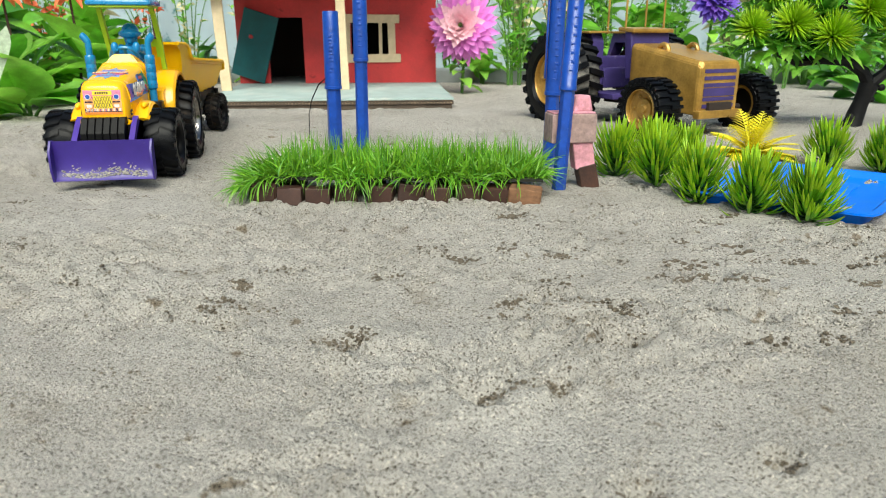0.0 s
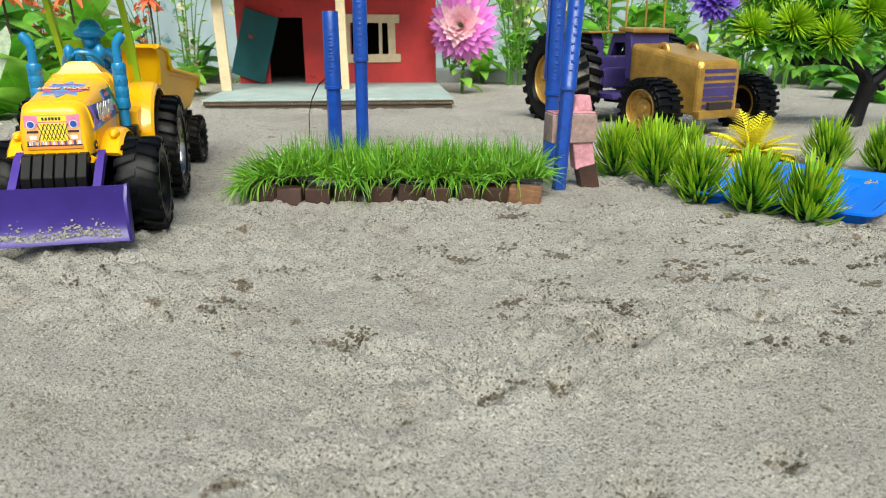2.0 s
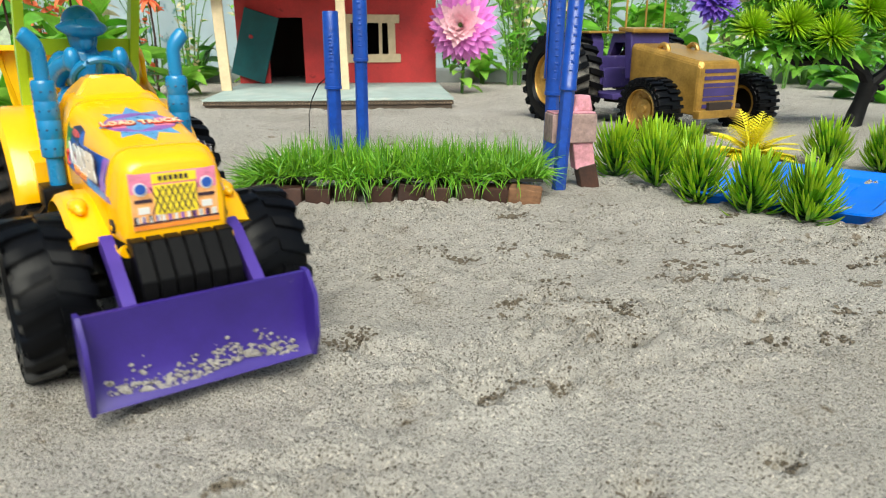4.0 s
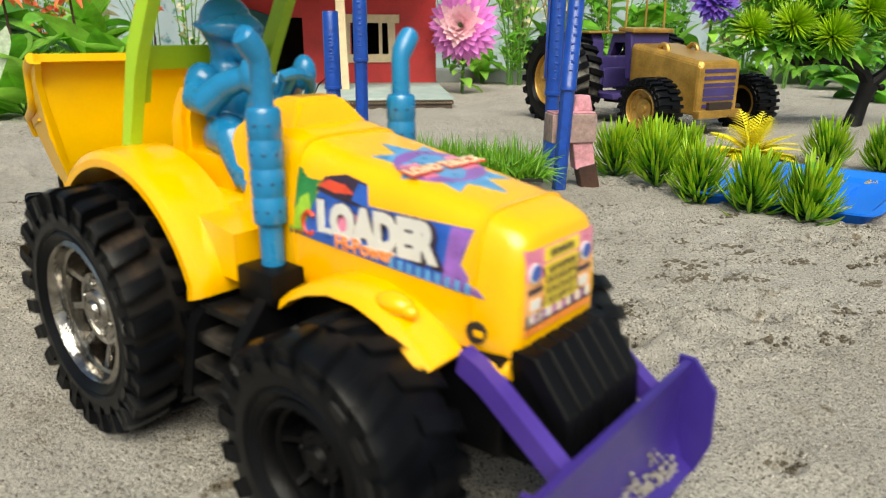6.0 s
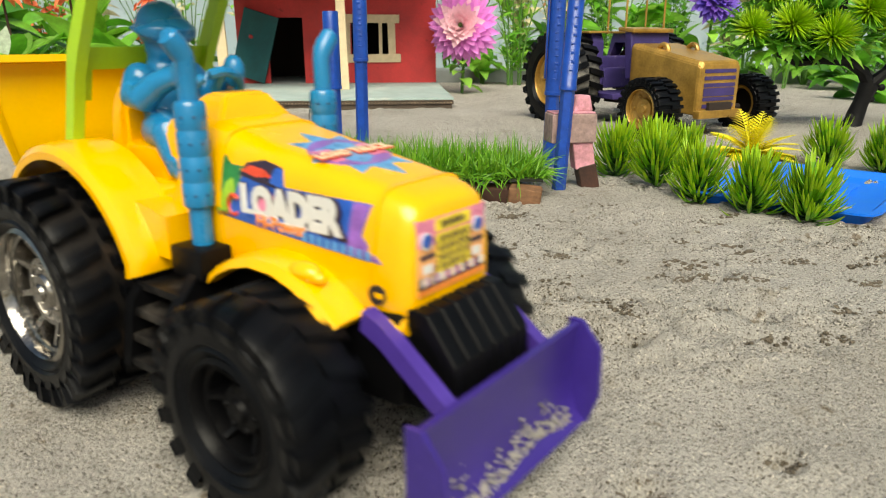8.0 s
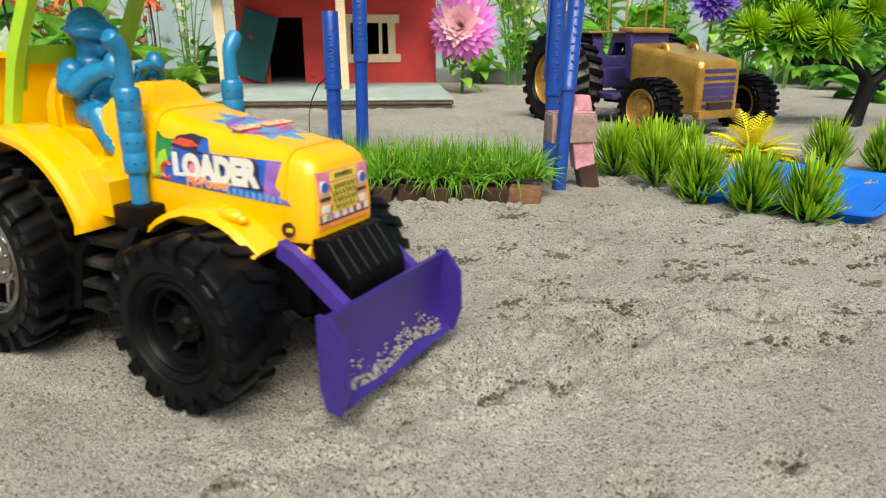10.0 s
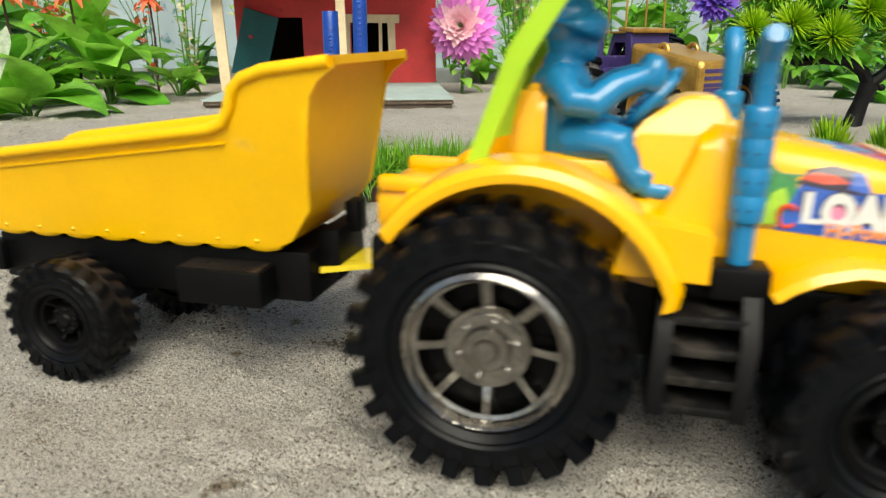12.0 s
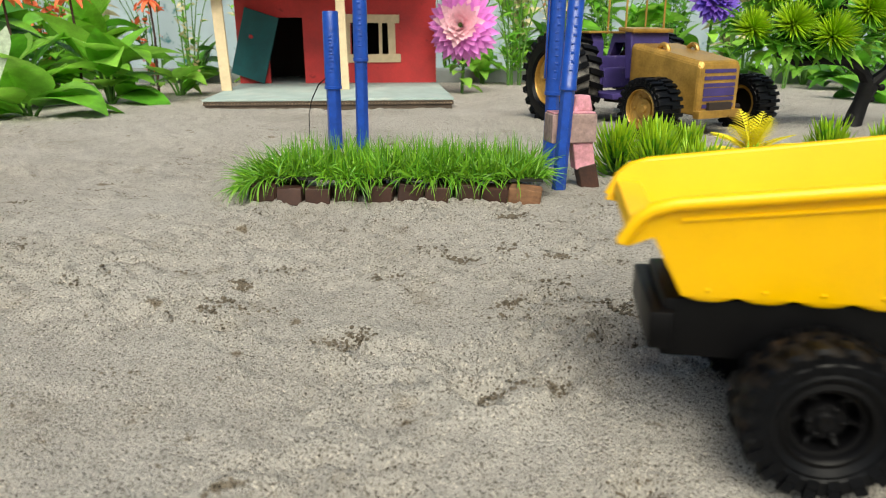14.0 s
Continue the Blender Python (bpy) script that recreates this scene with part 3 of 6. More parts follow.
        ball(bm, (11.3, s * 2.75, 6.5), 0.42, (1.35, 0.8, 0.7))
        ball(bm, (11.75, s * 2.75, 6.42), 0.22, (1.2, 0.9, 0.8))
        part("front_mudguard", bm, "yellow", th)
        # exhaust stack; dark blue dots paint the shade inside its holes
        bm = bmesh.new()
        y = s * 2.62
        zz, rr = [6.2, 7.55], [0.33, 0.33]
        for z in (7.6, 8.36, 9.12, 9.88):
            zz += [z, z + 0.06, z + 0.68, z + 0.74]
            rr += [0.43, 0.46, 0.46, 0.43]
        pts = [(6.6, y, z) for z in zz] + [(6.6, y, 10.68), (6.6, y, 10.70), (6.6, y, 11.75), (6.6, y + s * 0.06, 11.95), (6.6, y + s * 0.24, 12.22), (6.6, y + s * 0.46, 12.48), (6.6, y + s * 0.52, 12.52)]
        tube(bm, pts, rr + [0.40, 0.29, 0.28, 0.31, 0.33, 0.30, 0.22], 18)
        st = part("exhaust_pipe", bm, "blue", th, "blue perforated exhaust stack")
        bm = bmesh.new()
        for i in range(4):
            for k in range(8):
                a = 2 * math.pi * (k + 0.5 * (i % 2)) / 8
                ball(bm, (6.6 + 0.375 * math.cos(a), y + 0.375 * math.sin(a), 7.97 + 0.76 * i), 0.105, (1, 1, 0.8), seg=8)
        part("hole_shade_dot", bm, "blue_hole", st)
        bm = bmesh.new()
        box(bm, (6.62, s * 2.75, 5.95), (1.55, 1.15, 0.95), bevel=0.1)
        part("stack_socket", bm, "black", th)
        # ladder
        for x in (4.7, 6.9):
            bm = bmesh.new()
            loft(bm, [[(x + d - 0.22, s * y0, z), (x + d + 0.22, s * y0, z), (x + d + 0.22, s * y1, z), (x + d - 0.22, s * y1, z)] for z, y0, y1, d in ((2.45, 2.6, 4.5, -0.1), (4.6, 2.4, 4.2, 0), (5.7, 2.3, 3.3, 0.05))])
            part("ladder_rail", bm, "black", th)
        for z, yo in ((2.62, 4.42), (3.42, 4.3), (4.22, 4.15), (5.0, 3.85)):
            bm = bmesh.new()
            box(bm, (5.75, s * (yo + 2.3) / 2, z), (2.2, yo - 2.3, 0.28), bevel=0.06)
            part("ladder_rung", bm, "black_scuffed", th)
        # loader arms
        bm = bmesh.new()
        loft(bm, [[(x - 0.1, s * 2.05 , z - h), (x, s * 2.05, z + h), (x, s * 2.5, z + h), (x - 0.1, s * 2.5, z - h)] for x, z, h in ((13.05, 5.45, 0.28), (13.7, 5.15, 0.3), (16.0, 3.4, 0.28))])
        part("loader_arm", bm, "purple", th)
        # solid disc, not a recess: the hole's shade is painted dark
        bm = bmesh.new()
        tube(bm, [(13.15, s * 1.85, 6.05), (13.15, s * 2.06, 6.05)], 0.27, 18)
        hole = part("bolt_hole_shade", bm, "dark", th)
        bm = bmesh.new()
        box(bm, (13.25, s * 2.06, 6.05), (0.26, 0.06, 0.16), bevel=0.02)
        part("bolt", bm, "yellow", hole)
    # plow blade: hollow face with end plates
    bm = bmesh.new()
    sect = [(16.50, 0.75), (16.15, 1.05), (15.95, 1.7), (15.95, 2.7), (16.05, 3.5), (16.15, 4.05)]
    back = [(x - 0.22, z) for x, z in sect[::-1]]
    prism(bm, sect + back, -4.0, 4.0)
    bl = part("plow_blade", bm, "plow", th, "purple plow blade with sand stuck to it")
    for s in (-1, 1):
        bm = bmesh.new()
        prism(bm, [(15.75, 4.1), (16.20, 4.1), (16.85, 3.3), (16.90, 1.7), (16.55, 0.7), (16.00, 0.8), (15.75, 1.6)], s * 3.88, s * 4.05)
        part("end_plate", bm, "plow", bl)
    bm = bmesh.new()
    rng = random.Random(3)
    for k in range(380):
        y = rng.uniform(-3.4, 3.4)
        z = 1.0 + abs(rng.gauss(0, 0.22 + 0.25 * math.sin(y * 2.1) ** 2)) + 0.15 * math.sin(y * 1.3)
        out = bmesh.ops.create_icosphere(bm, subdivisions=1, radius=rng.uniform(0.025, 0.08))
        x = 16.0 + 0.35 * max(0, 1.7 - z)
        for v in out["verts"]:
            v.co = Vector((v.co.x * 0.6 + x, v.co.y * 1.5 + y, v.co.z + z))
    part("caked_sand", bm, "sand", bl)
    # ribbed nose weight
    bm = bmesh.new()
    loft(bm, [[(13.7, -1.75, 3.0), (13.7, 1.75, 3.0), (13.7, 1.75, 5.5), (13.7, -1.75, 5.5)], [(14.8, -1.7, 3.0), (14.8, 1.7, 3.0), (14.6, 1.7, 5.5), (14.6, -1.7, 5.5)],
              [(15.45, -1.6, 2.9), (15.45, 1.6, 2.9), (15.35, 1.6, 4.4), (15.35, -1.6, 4.4)]])
    nw = part("nose_weight", bm, "black", th, "ribbed black nose weight", smooth=False)
    for k in range(6):
        y = -1.5 + 0.6 * k
        bm = bmesh.new()
        prism(bm, [(13.9, 5.35), (13.9, 5.78), (14.6, 5.74), (15.5, 4.55), (15.6, 3.0), (15.35, 3.0), (15.2, 4.2), (14.4, 5.35)], y - 0.27, y + 0.27)
        bmesh.ops.bevel(bm, geom=list(bm.edges), offset=0.04, segments=1, affect="EDGES")
        part("rib", bm, "black", nw, smooth=False)
    # chassis
    bm = bmesh.new()
    box(bm, (5.2, 0, 4.3), (17.6, 4.2, 2.6), bevel=0.2)
    box(bm, (-3.8, 0, 4.4), (1.6, 2.2, 2.8), bevel=0.15)
    tube(bm, [(0, -4, 3.95), (0, 4, 3.95)], 0.5, 12)
    tube(bm, [(10.65, -4, 3.05), (10.65, 4, 3.05)], 0.5, 12)
    part("chassis", bm, "black", th)
    bm = bmesh.new()
    tube(bm, [(-4.2, 0, 3.6), (-4.2, 0, 5.4), (-4.2, 0, 5.5)], [0.3, 0.3, 0.55], 12)
    part("hitch_pin", bm, "gold", th, "worn brass-coloured hitch pin")
    # canopy
    for s in (-1, 1):
        bm = bmesh.new()
        loft(bm, [[(x - w, s * (y - 0.2), z), (x + w, s * (y - 0.2), z), (x + w, s * (y + 0.2), z), (x - w, s * (y + 0.2), z)] for x, y, z, w in ((-0.95, 2.5, 8.2, 0.36), (-0.75, 2.5, 9.1, 0.27), (0.0, 2.5, 11.2, 0.30), (0.35, 2.5, 12.0, 0.38), (1.85, 2.45, 14.4, 0.33), (2.35, 2.42, 15.2, 0.36))])
        part("canopy_post", bm, "lime", th, "lime green canopy post")
    bm = bmesh.new()
    prism(bm, [(-0.02, 11.35), (0.32, 12.1), (0.47, 12.1), (0.13, 11.35)], -2.6, 2.6)
    for s in (-1, 1):
        prism(bm, [(-0.36, 10.3), (0.0, 11.4), (0.15, 11.4), (-0.21, 10.3)], s * 2.0, s * 2.6)
    part("canopy_panel", bm, "lime", th, "lime green panel between the posts", smooth=False)
    bm = bmesh.new()
    box(bm, (2.6, 0, 15.5), (5.2, 6.0, 0.7), bevel=0.3, taper=0.93)
    part("canopy_roof", bm, "blue", th, "bright blue canopy roof")
    bm = bmesh.new()
    box(bm, (2.6, 0, 15.1), (4.6, 5.3, 0.2))
    part("canopy_liner", bm, "lime", th)
    # steering wheel
    bm = bmesh.new()
    n, R = 28, 1.05
    c0, ax = Vector((4.0, 0, 10.55)), Vector((-0.75, 0, 0.66)).normalized()
    u, w = Vector((0, 1, 0)), ax.cross(Vector((0, 1, 0)))
    ringpts = [c0 + (u * math.cos(2 * math.pi * k / n) + w * math.sin(2 * math.pi * k / n)) * R for k in range(n + 1)]
    tube(bm, ringpts, 0.17, 8, cap=False)
    for k in range(3):
        a = 2 * math.pi * (k + 0.25) / 3
        tube(bm, [c0, c0 + (u * math.cos(a) + w * math.sin(a)) * R], 0.16, 8)
    tube(bm, [c0, (5.0, 0, 9.9)], 0.22, 8)
    part("steering_wheel", bm, "blue", th)
    # driver figure, one plain moulded piece
    bm = bmesh.new()
    ball(bm, (1.45, 0, 12.15), 0.70, (0.98, 0.92, 1.15), 20)
    ball(bm, (2.1, 0, 11.98), 0.26, (1.0, 1.2, 1.6), 12)
    ball(bm, (1.38, 0, 12.78), 0.84, (1.05, 1.0, 1.02), 22)
    tube(bm, [(1.44, 0, 12.55), (1.46, 0, 12.60), (1.48, 0, 12.72), (1.46, 0, 12.78)], [1.02, 1.12, 1.12, 0.9], 28)
    ball(bm, (2.2, 0, 12.64), 0.46, (1.0, 1.5, 0.26), 14)
    tube(bm, [(1.25, 0, 11.1), (1.4, 0, 11.8)], [0.66, 0.56], 16)
    tube(bm, [(1.75, 0, 8.95), (1.4, 0, 9.7), (1.3, 0, 10.4), (1.35, 0, 11.05), (1.4, 0, 11.5)], [0.95, 0.88, 0.98, 0.92, 0.6], 20)
    for s in (-1, 1):
        ball(bm, (1.35, s * 1.0, 11.0), 0.58, (1.05, 0.9, 1.05), 16)
        tube(bm, [(1.35, s * 1.1, 11.0), (1.75, s * 1.5, 10.5), (2.35, s * 1.55, 10.45), (2.95, s * 1.3, 10.95), (3.6, s * 1.05, 11.2)], [0.48, 0.48, 0.48, 0.42, 0.36], 14)
        ball(bm, (3.95, s * 1.0, 11.3), 0.46, (0.9, 0.8, 1.25), 12)
        tube(bm, [(1.7, s * 0.6, 9.25), (2.4, s * 0.95, 9.4), (3.15, s * 1.2, 9.3), (3.55, s * 1.3, 8.6), (3.95, s * 1.35, 8.15)], [0.7, 0.68, 0.6, 0.48, 0.45], 14)
        ball(bm, (3.85, s * 1.35, 8.5), 0.5, (1.0, 0.95, 0.5), 12)
        ball(bm, (4.4, s * 1.4, 8.05), 0.46, (1.5, 0.9, 0.72), 12)
    ob = part("driver_figure", bm, "blue", th, "blue moulded plastic driver figure in a cap")
    md = ob.modifiers.new("blend", "REMESH")
    md.mode, md.voxel_size, md.use_smooth_shade = "VOXEL", 0.0007, True
    sm = ob.modifiers.new("soften", "SMOOTH")
    sm.factor, sm.iterations = 0.5, 3
    # stickers on the flanks
    for s in (-1, 1):
        sticker("flank_sticker", [(7.44, 7.34), (10.2, 7.12), (13.34, 6.9), (12.9, 7.3), (12.63, 7.55), (12.83, 8.35), (9.6, 8.45), (8.0, 8.6), (7.7, 7.9)], s, "print_blue", th, hood_y, 0.03, "blue printed sticker")
        sticker("sticker_fade", [(12.2, 7.05), (13.3, 6.92), (12.88, 7.31), (12.61, 7.56), (12.8, 8.32), (12.25, 8.34)], s, "print_violet", th, hood_y, 0.04)
        for k in range(9):
            x = 10.6 + 0.28 * k
            sticker("sticker_bar", [(x, 7.10 - 0.02 * k), (x + 0.14, 7.09 - 0.02 * k), (x + 0.14, 7.34 - 0.02 * k), (x, 7.35 - 0.02 * k)], s, "print_sky", th, hood_y, 0.05)
        sticker("sticker_leaf", [(6.97, 7.42), (7.6, 7.5), (7.95, 8.1), (7.9, 8.75), (8.2, 8.95), (8.42, 9.35), (7.0, 9.34)], s, "print_green", th, hood_y, 0.02)
        sticker("leaf_glow", [(7.0, 7.45), (7.45, 7.5), (7.75, 8.1), (7.6, 8.5), (7.1, 8.2)], s, "print_lime", th, hood_y, 0.026)
        sticker("sticker_crest", [(7.9, 8.62), (8.6, 8.5), (9.75, 8.35), (9.55, 8.95), (8.8, 9.1), (8.15, 8.98)], s, "print_dark", th, hood_y, 0.05)
        sticker("sticker_flame", [(7.97, 8.74), (8.6, 8.62), (9.25, 8.66), (8.9, 8.85), (8.3, 8.92)], s, "print_red", th, hood_y, 0.06)
        sticker("crest_wing", [(9.2, 8.52), (9.8, 8.38), (9.6, 8.9), (9.3, 8.95)], s, "print_blue", th, hood_y, 0.062)
        sticker("sticker_glow", [(8.7, 7.55), (9.6, 7.5), (9.7, 7.95), (9.2, 8.3), (8.8, 8.2)], s, "print_pink", th, hood_y, 0.04)
        bm = bmesh.new()
        tube(bm, [(7.75 + 0.24 * math.cos(a), s * (hood_y(7.75, 7.75) + 0.04), 7.72 + 0.3 * math.sin(a)) for a in (radians(40 + 28 * k) for k in range(11))], 0.07, 6)
        part("sticker_swirl", bm, "print_red", th)
        for k in range(5):
            x = 7.0 + 0.16 * k
            sticker("sticker_dot", [(x, 7.34), (x + 0.09, 7.34), (x + 0.09, 7.43), (x, 7.43)], s, "print_dark", th, hood_y, 0.03)
        # lettering follows the flank
        y = s * (hood_y(10.0, 7.85) + 0.065)
        turn = Matrix.Rotation(radians(90), 4, "X") if s < 0 else Matrix.Rotation(radians(180), 4, "Z") @ Matrix.Rotation(radians(90), 4, "X")
        tilt = Matrix.Rotation(radians(1.6 * (1 if s < 0 else -1)), 4, "Z")
        base = Matrix.Translation((0.1002, y * CM, 0.0787)) @ tilt @ turn
        text("LOADER", 0.0134, "print_dark", th, base @ Matrix.Translation((0.0005, -0.0004, 0)), "letter_shadow", bold=0.0011, width=0.0420)
        text("LOADER", 0.0124, "white", th, base @ Matrix.Translation((0, 0, 0.0003)), "loader_lettering", bold=0.00085, width=0.0400)
        text("Hi-Power", 0.0056, "white", th, Matrix.Translation((0, 0, -0.0048)) @ base @ Matrix.Translation((-0.0028, 0.0, 0.00045)), "power_outline", bold=0.00022, width=0.0206)
        text("Hi-Power", 0.0054, "print_orange", th, Matrix.Translation((0, 0, -0.0048)) @ base @ Matrix.Translation((-0.0028, 0.0, 0.0007)), "power_lettering", bold=0.00008, width=0.0198)
    # grille print on the nose
    def nose(name, y0, y1, z0, z1, lift, material, parent):
        bm = bmesh.new()
        def fx(z):
            return NOSE_X - 0.02 * max(0, z - 6.0)
        loft(bm, [[(fx(z0) + lift, y0, z0), (fx(z0) + lift, y1, z0), (fx(z1) + lift, y1, z1), (fx(z1) + lift, y0, z1)], [(13.8, y0, z0), (13.8, y1, z0), (13.8, y1, z1), (13.8, y0, z1)]])
        return part(name, bm, material, parent, smooth=False)
    g = nose("grille_print", -1.5, 1.5, 7.3, 8.02, 0.0, "print_pink", th)
    g["label"] = "printed pink and yellow grille"
    nose("lower_print", -1.5, 1.5, 6.0, 7.3, 0.0, "print_peach", g)
    for k in range(13):
        nose("stripe_print", -1.4 + 0.22 * k, -1.3 + 0.22 * k, 6.22, 6.48, 0.03, "print_violet" if k % 2 else "white", g)
    nose("plate_print", -0.75, 0.8, 7.62, 7.95, 0.03, "print_yellow", g)
    for k in range(6):
        nose("plate_bar", -0.52 + 0.18 * k, -0.40 + 0.18 * k, 7.70, 7.87, 0.045, "print_dark", g)
    nose("grille_mesh", -0.72, 0.76, 6.5, 7.55, 0.03, "print_yellow", g)
    for k in range(7):
        for d in (-1, 1):
            bm = bmesh.new()
            y = -0.62 + 0.21 * k
            tube(bm, [(14.140, y - d * 0.2, 6.55), (14.130, y + d * 0.2, 7.5)], 0.022, 6)
            part("grille_wire", bm, "print_dark", g)
    for s in (-1, 1):
        bm = bmesh.new()
        tube(bm, [(14.060, s * 1.15, 7.45), (14.1305, s * 1.15, 7.45)], [0.24, 0.23], 20)
        lamp = part("headlight_print", bm, "white", g)
        bm = bmesh.new()
        tube(bm, [(14.090, s * 1.15, 7.47), (14.160, s * 1.15, 7.47)], [0.2, 0.18], 20)
        part("lens_print", bm, "print_blue", lamp)
        nose("indicator_print", s * 1.1 - 0.19, s * 1.1 + 0.19, 6.58, 6.82, 0.03, "white", g)
        nose("indicator_mark", s * 1.1 - 0.3, s * 1.1 + 0.3, 6.98, 7.1, 0.03, "print_dark", g)
    nose("bumper_print", -1.5, 1.5, 6.02, 6.16, 0.03, "print_orange", g)
    nose("bumper_line", -1.5, 1.5, 6.2, 6.26, 0.035, "print_dark", g)
    for k in range(12):
        y = -1.4 + 0.25 * k
        if abs(y) > 0.55:
            nose("teeth_print", y - 0.07, y + 0.07, 6.28, 6.5, 0.03, "white" if k % 2 else "print_dark", g)
    # star sticker on the hood's top
    bm = bmesh.new()
    def on_top(x, y, lift):
        for (x0, _, _, t0), (x1, _, _, t1) in zip(HOOD, HOOD[1:]):
            if x <= x1:
                return (x, y, t0 + (t1 - t0) * max(0, (x - x0) / (x1 - x0)) + lift - 0.04 * abs(y) ** 2)
        return (x, y, 9)
    def patch(name, pts, lift, material, parent):
        bm = bmesh.new()
        loft(bm, [[on_top(10.4 + x, y, lift) for x, y in pts], [on_top(10.4 + x, y, lift - 0.12) for x, y in pts]])
        return part(name, bm, material, parent, smooth=False)
    star = [((2.2 if k % 2 == 0 else 1.35) * 0.95 * math.cos(2 * math.pi * k / 16), (1.5 if k % 2 == 0 else 0.95) * math.sin(2 * math.pi * k / 16)) for k in range(16)]
    st = patch("top_sticker", [(x, y * 0.98) for x, y in star], 0.045, "print_sky", th)
    st["label"] = "star-shaped printed sticker"
    patch("sticker_core", [(1.15 * math.cos(2 * math.pi * k / 20), 1.3 * math.sin(2 * math.pi * k / 20)) for k in range(20)], 0.06, "print_violet", st)
    patch("sticker_band", [(-0.5, -1.1), (0.5, -1.1), (0.5, 1.1), (-0.5, 1.1)], 0.075, "print_pink", st)
    tm = Matrix.Translation((0.1055, 0, 0.09285)) @ Matrix.Rotation(radians(9.2), 4, "Y") @ Matrix.Rotation(radians(90), 4, "Z")
    text("LOAD TRUCK", 0.0062, "print_red", th, tm @ Matrix.Translation((0, 0, -0.0001)), "truck_outline", bold=0.0004, width=0.0300)
    text("LOAD TRUCK", 0.0060, "print_cream", th, tm @ Matrix.Translation((0, 0, 0.0002)), "truck_lettering", bold=0.0001, width=0.0290)
    wheels = []
    for s in (-1, 1):
        wheels.append((wheel("rear_wheel", th, 4.02, 2.7, (0, s * 4.05, 3.95), 24, 2.35, "chrome", "rubber", 8, 0.25, 0.40, s, sweep=0.08), 4.0))
        wheels.append((wheel("front_wheel", th, 3.12, 2.5, (10.65, s * 4.1, 3.05), 18, 1.6, "black", "rubber", 6, 0.2, 0.16, s, "rubber", 0.14, 0.04), 3.12))
    return th, wheels


def build_trailer():
    th = thing("dump_trailer", pose(0, 0, 0), "yellow plastic toy dump trailer on a black chassis", "toy trailer")
    def hw(z):
        return 2.5 + min(max(z - 5.3, 0), 4.0) * 0.25
    T = 0.22
    side = [(-3.9, 5.3), (8.3, 5.3), (9.0, 5.6), (9.9, 6.8), (10.45, 10.5), (10.75, 11.0), (11.3, 11.4), (11.3, 11.75), (9.0, 11.45), (8.1, 11.2), (7.75, 10.85), (7.55, 10.1), (7.3, 9.75), (6.9, 9.6), (-4.5, 8.25), (-5.1, 8.1), (-5.5, 7.75), (-5.85, 6.9), (-5.5, 6.85), (-4.85, 7.15), (-4.6, 6.8)]
    bm = bmesh.new()
    for s in (-1, 1):
        loft(bm, [[(x, s * hw(z), z) for x, z in side], [(x, s * (hw(z) - T), z) for x, z in side]])
        # rolled rim along the low edge and the high one
        rim = [(-5.72, 7.0), (-5.35, 7.7), (-5.0, 8.0), (-4.4, 8.18), (6.9, 9.5), (7.4, 9.7), (7.7, 10.2), (7.85, 10.75), (8.25, 11.1), (9.0, 11.35), (11.2, 11.6)]
        tube(bm, [(x, s * (hw(z) + 0.05), z) for x, z in rim], 0.2, 10)
    w0 = hw(5.3) - 0.02
    loft(bm, [[(-3.9, -w0, 5.3), (-3.9, w0, 5.3), (8.5, w0, 5.3), (8.5, -w0, 5.3)], [(-3.9, -w0, 5.55), (-3.9, w0, 5.55), (8.5, w0, 5.55), (8.5, -w0, 5.55)]])
    loft(bm, [[(x, -hw(z) + 0.02, z), (x, hw(z) - 0.02, z), (x - 0.26, hw(z) - 0.02, z + 0.05), (x - 0.26, -hw(z) + 0.02, z + 0.05)] for x, z in ((8.3, 5.32), (8.98, 5.62), (9.86, 6.83), (10.15, 8.7), (10.4, 10.5), (10.55, 11.4))])
    loft(bm, [[(8.4, -hw(10), 11.15), (8.4, hw(10), 11.15), (8.4, hw(10), 11.35), (8.4, -hw(10), 11.35)], [(11.3, -hw(10), 11.48), (11.3, hw(10), 11.48), (11.3, hw(10), 11.76), (11.3, -hw(10), 11.76)]])
    loft(bm, [[(-3.9, -w0, 5.3), (-3.9, w0, 5.3), (-3.6, w0, 5.5), (-3.6, -w0, 5.5)], [(-5.0, -hw(7.4), 7.4), (-5.0, hw(7.4), 7.4), (-4.7, hw(7.4), 7.5), (-4.7, -hw(7.4), 7.5)],
              [(-5.6, -hw(7.6), 7.2), (-5.6, hw(7.6), 7.2), (-5.5, hw(7.6), 7.6), (-5.5, -hw(7.6), 7.6)]])
    bk = part("bucket", bm, "yellow_worn", th, "scuffed yellow tipping bucket")
    for k in range(8):
        bm = bmesh.new()
        ball(bm, (-3.2 + 1.55 * k, 0, 5.55), 0.55, (1, 4.8, 0.9), 16)
        part("floor_rib", bm, "yellow_worn", bk)
    for s in (-1, 1):
        for k in range(8):
            bm = bmesh.new()
            ball(bm, (-3.1 + 1.55 * k, s * 2.33, 5.3), 0.6, (1.2, 0.25, 0.34), 12)
            part("bottom_lobe", bm, "yellow_worn", bk)
        # pressed line below the rim
        bm = bmesh.new()
        tube(bm, [(-4.2, s * (hw(7.7) + 0.0), 7.7), (7.3, s * (hw(9.0) + 0.0), 9.05)], 0.06, 6)
        part("rim_bead", bm, "yellow_worn", bk)
    bm = bmesh.new()
    box(bm, (2.5, 0, 4.1), (13.6, 4.0, 1.9), bevel=0.12)
    part("trailer_chassis", bm, "black", th)
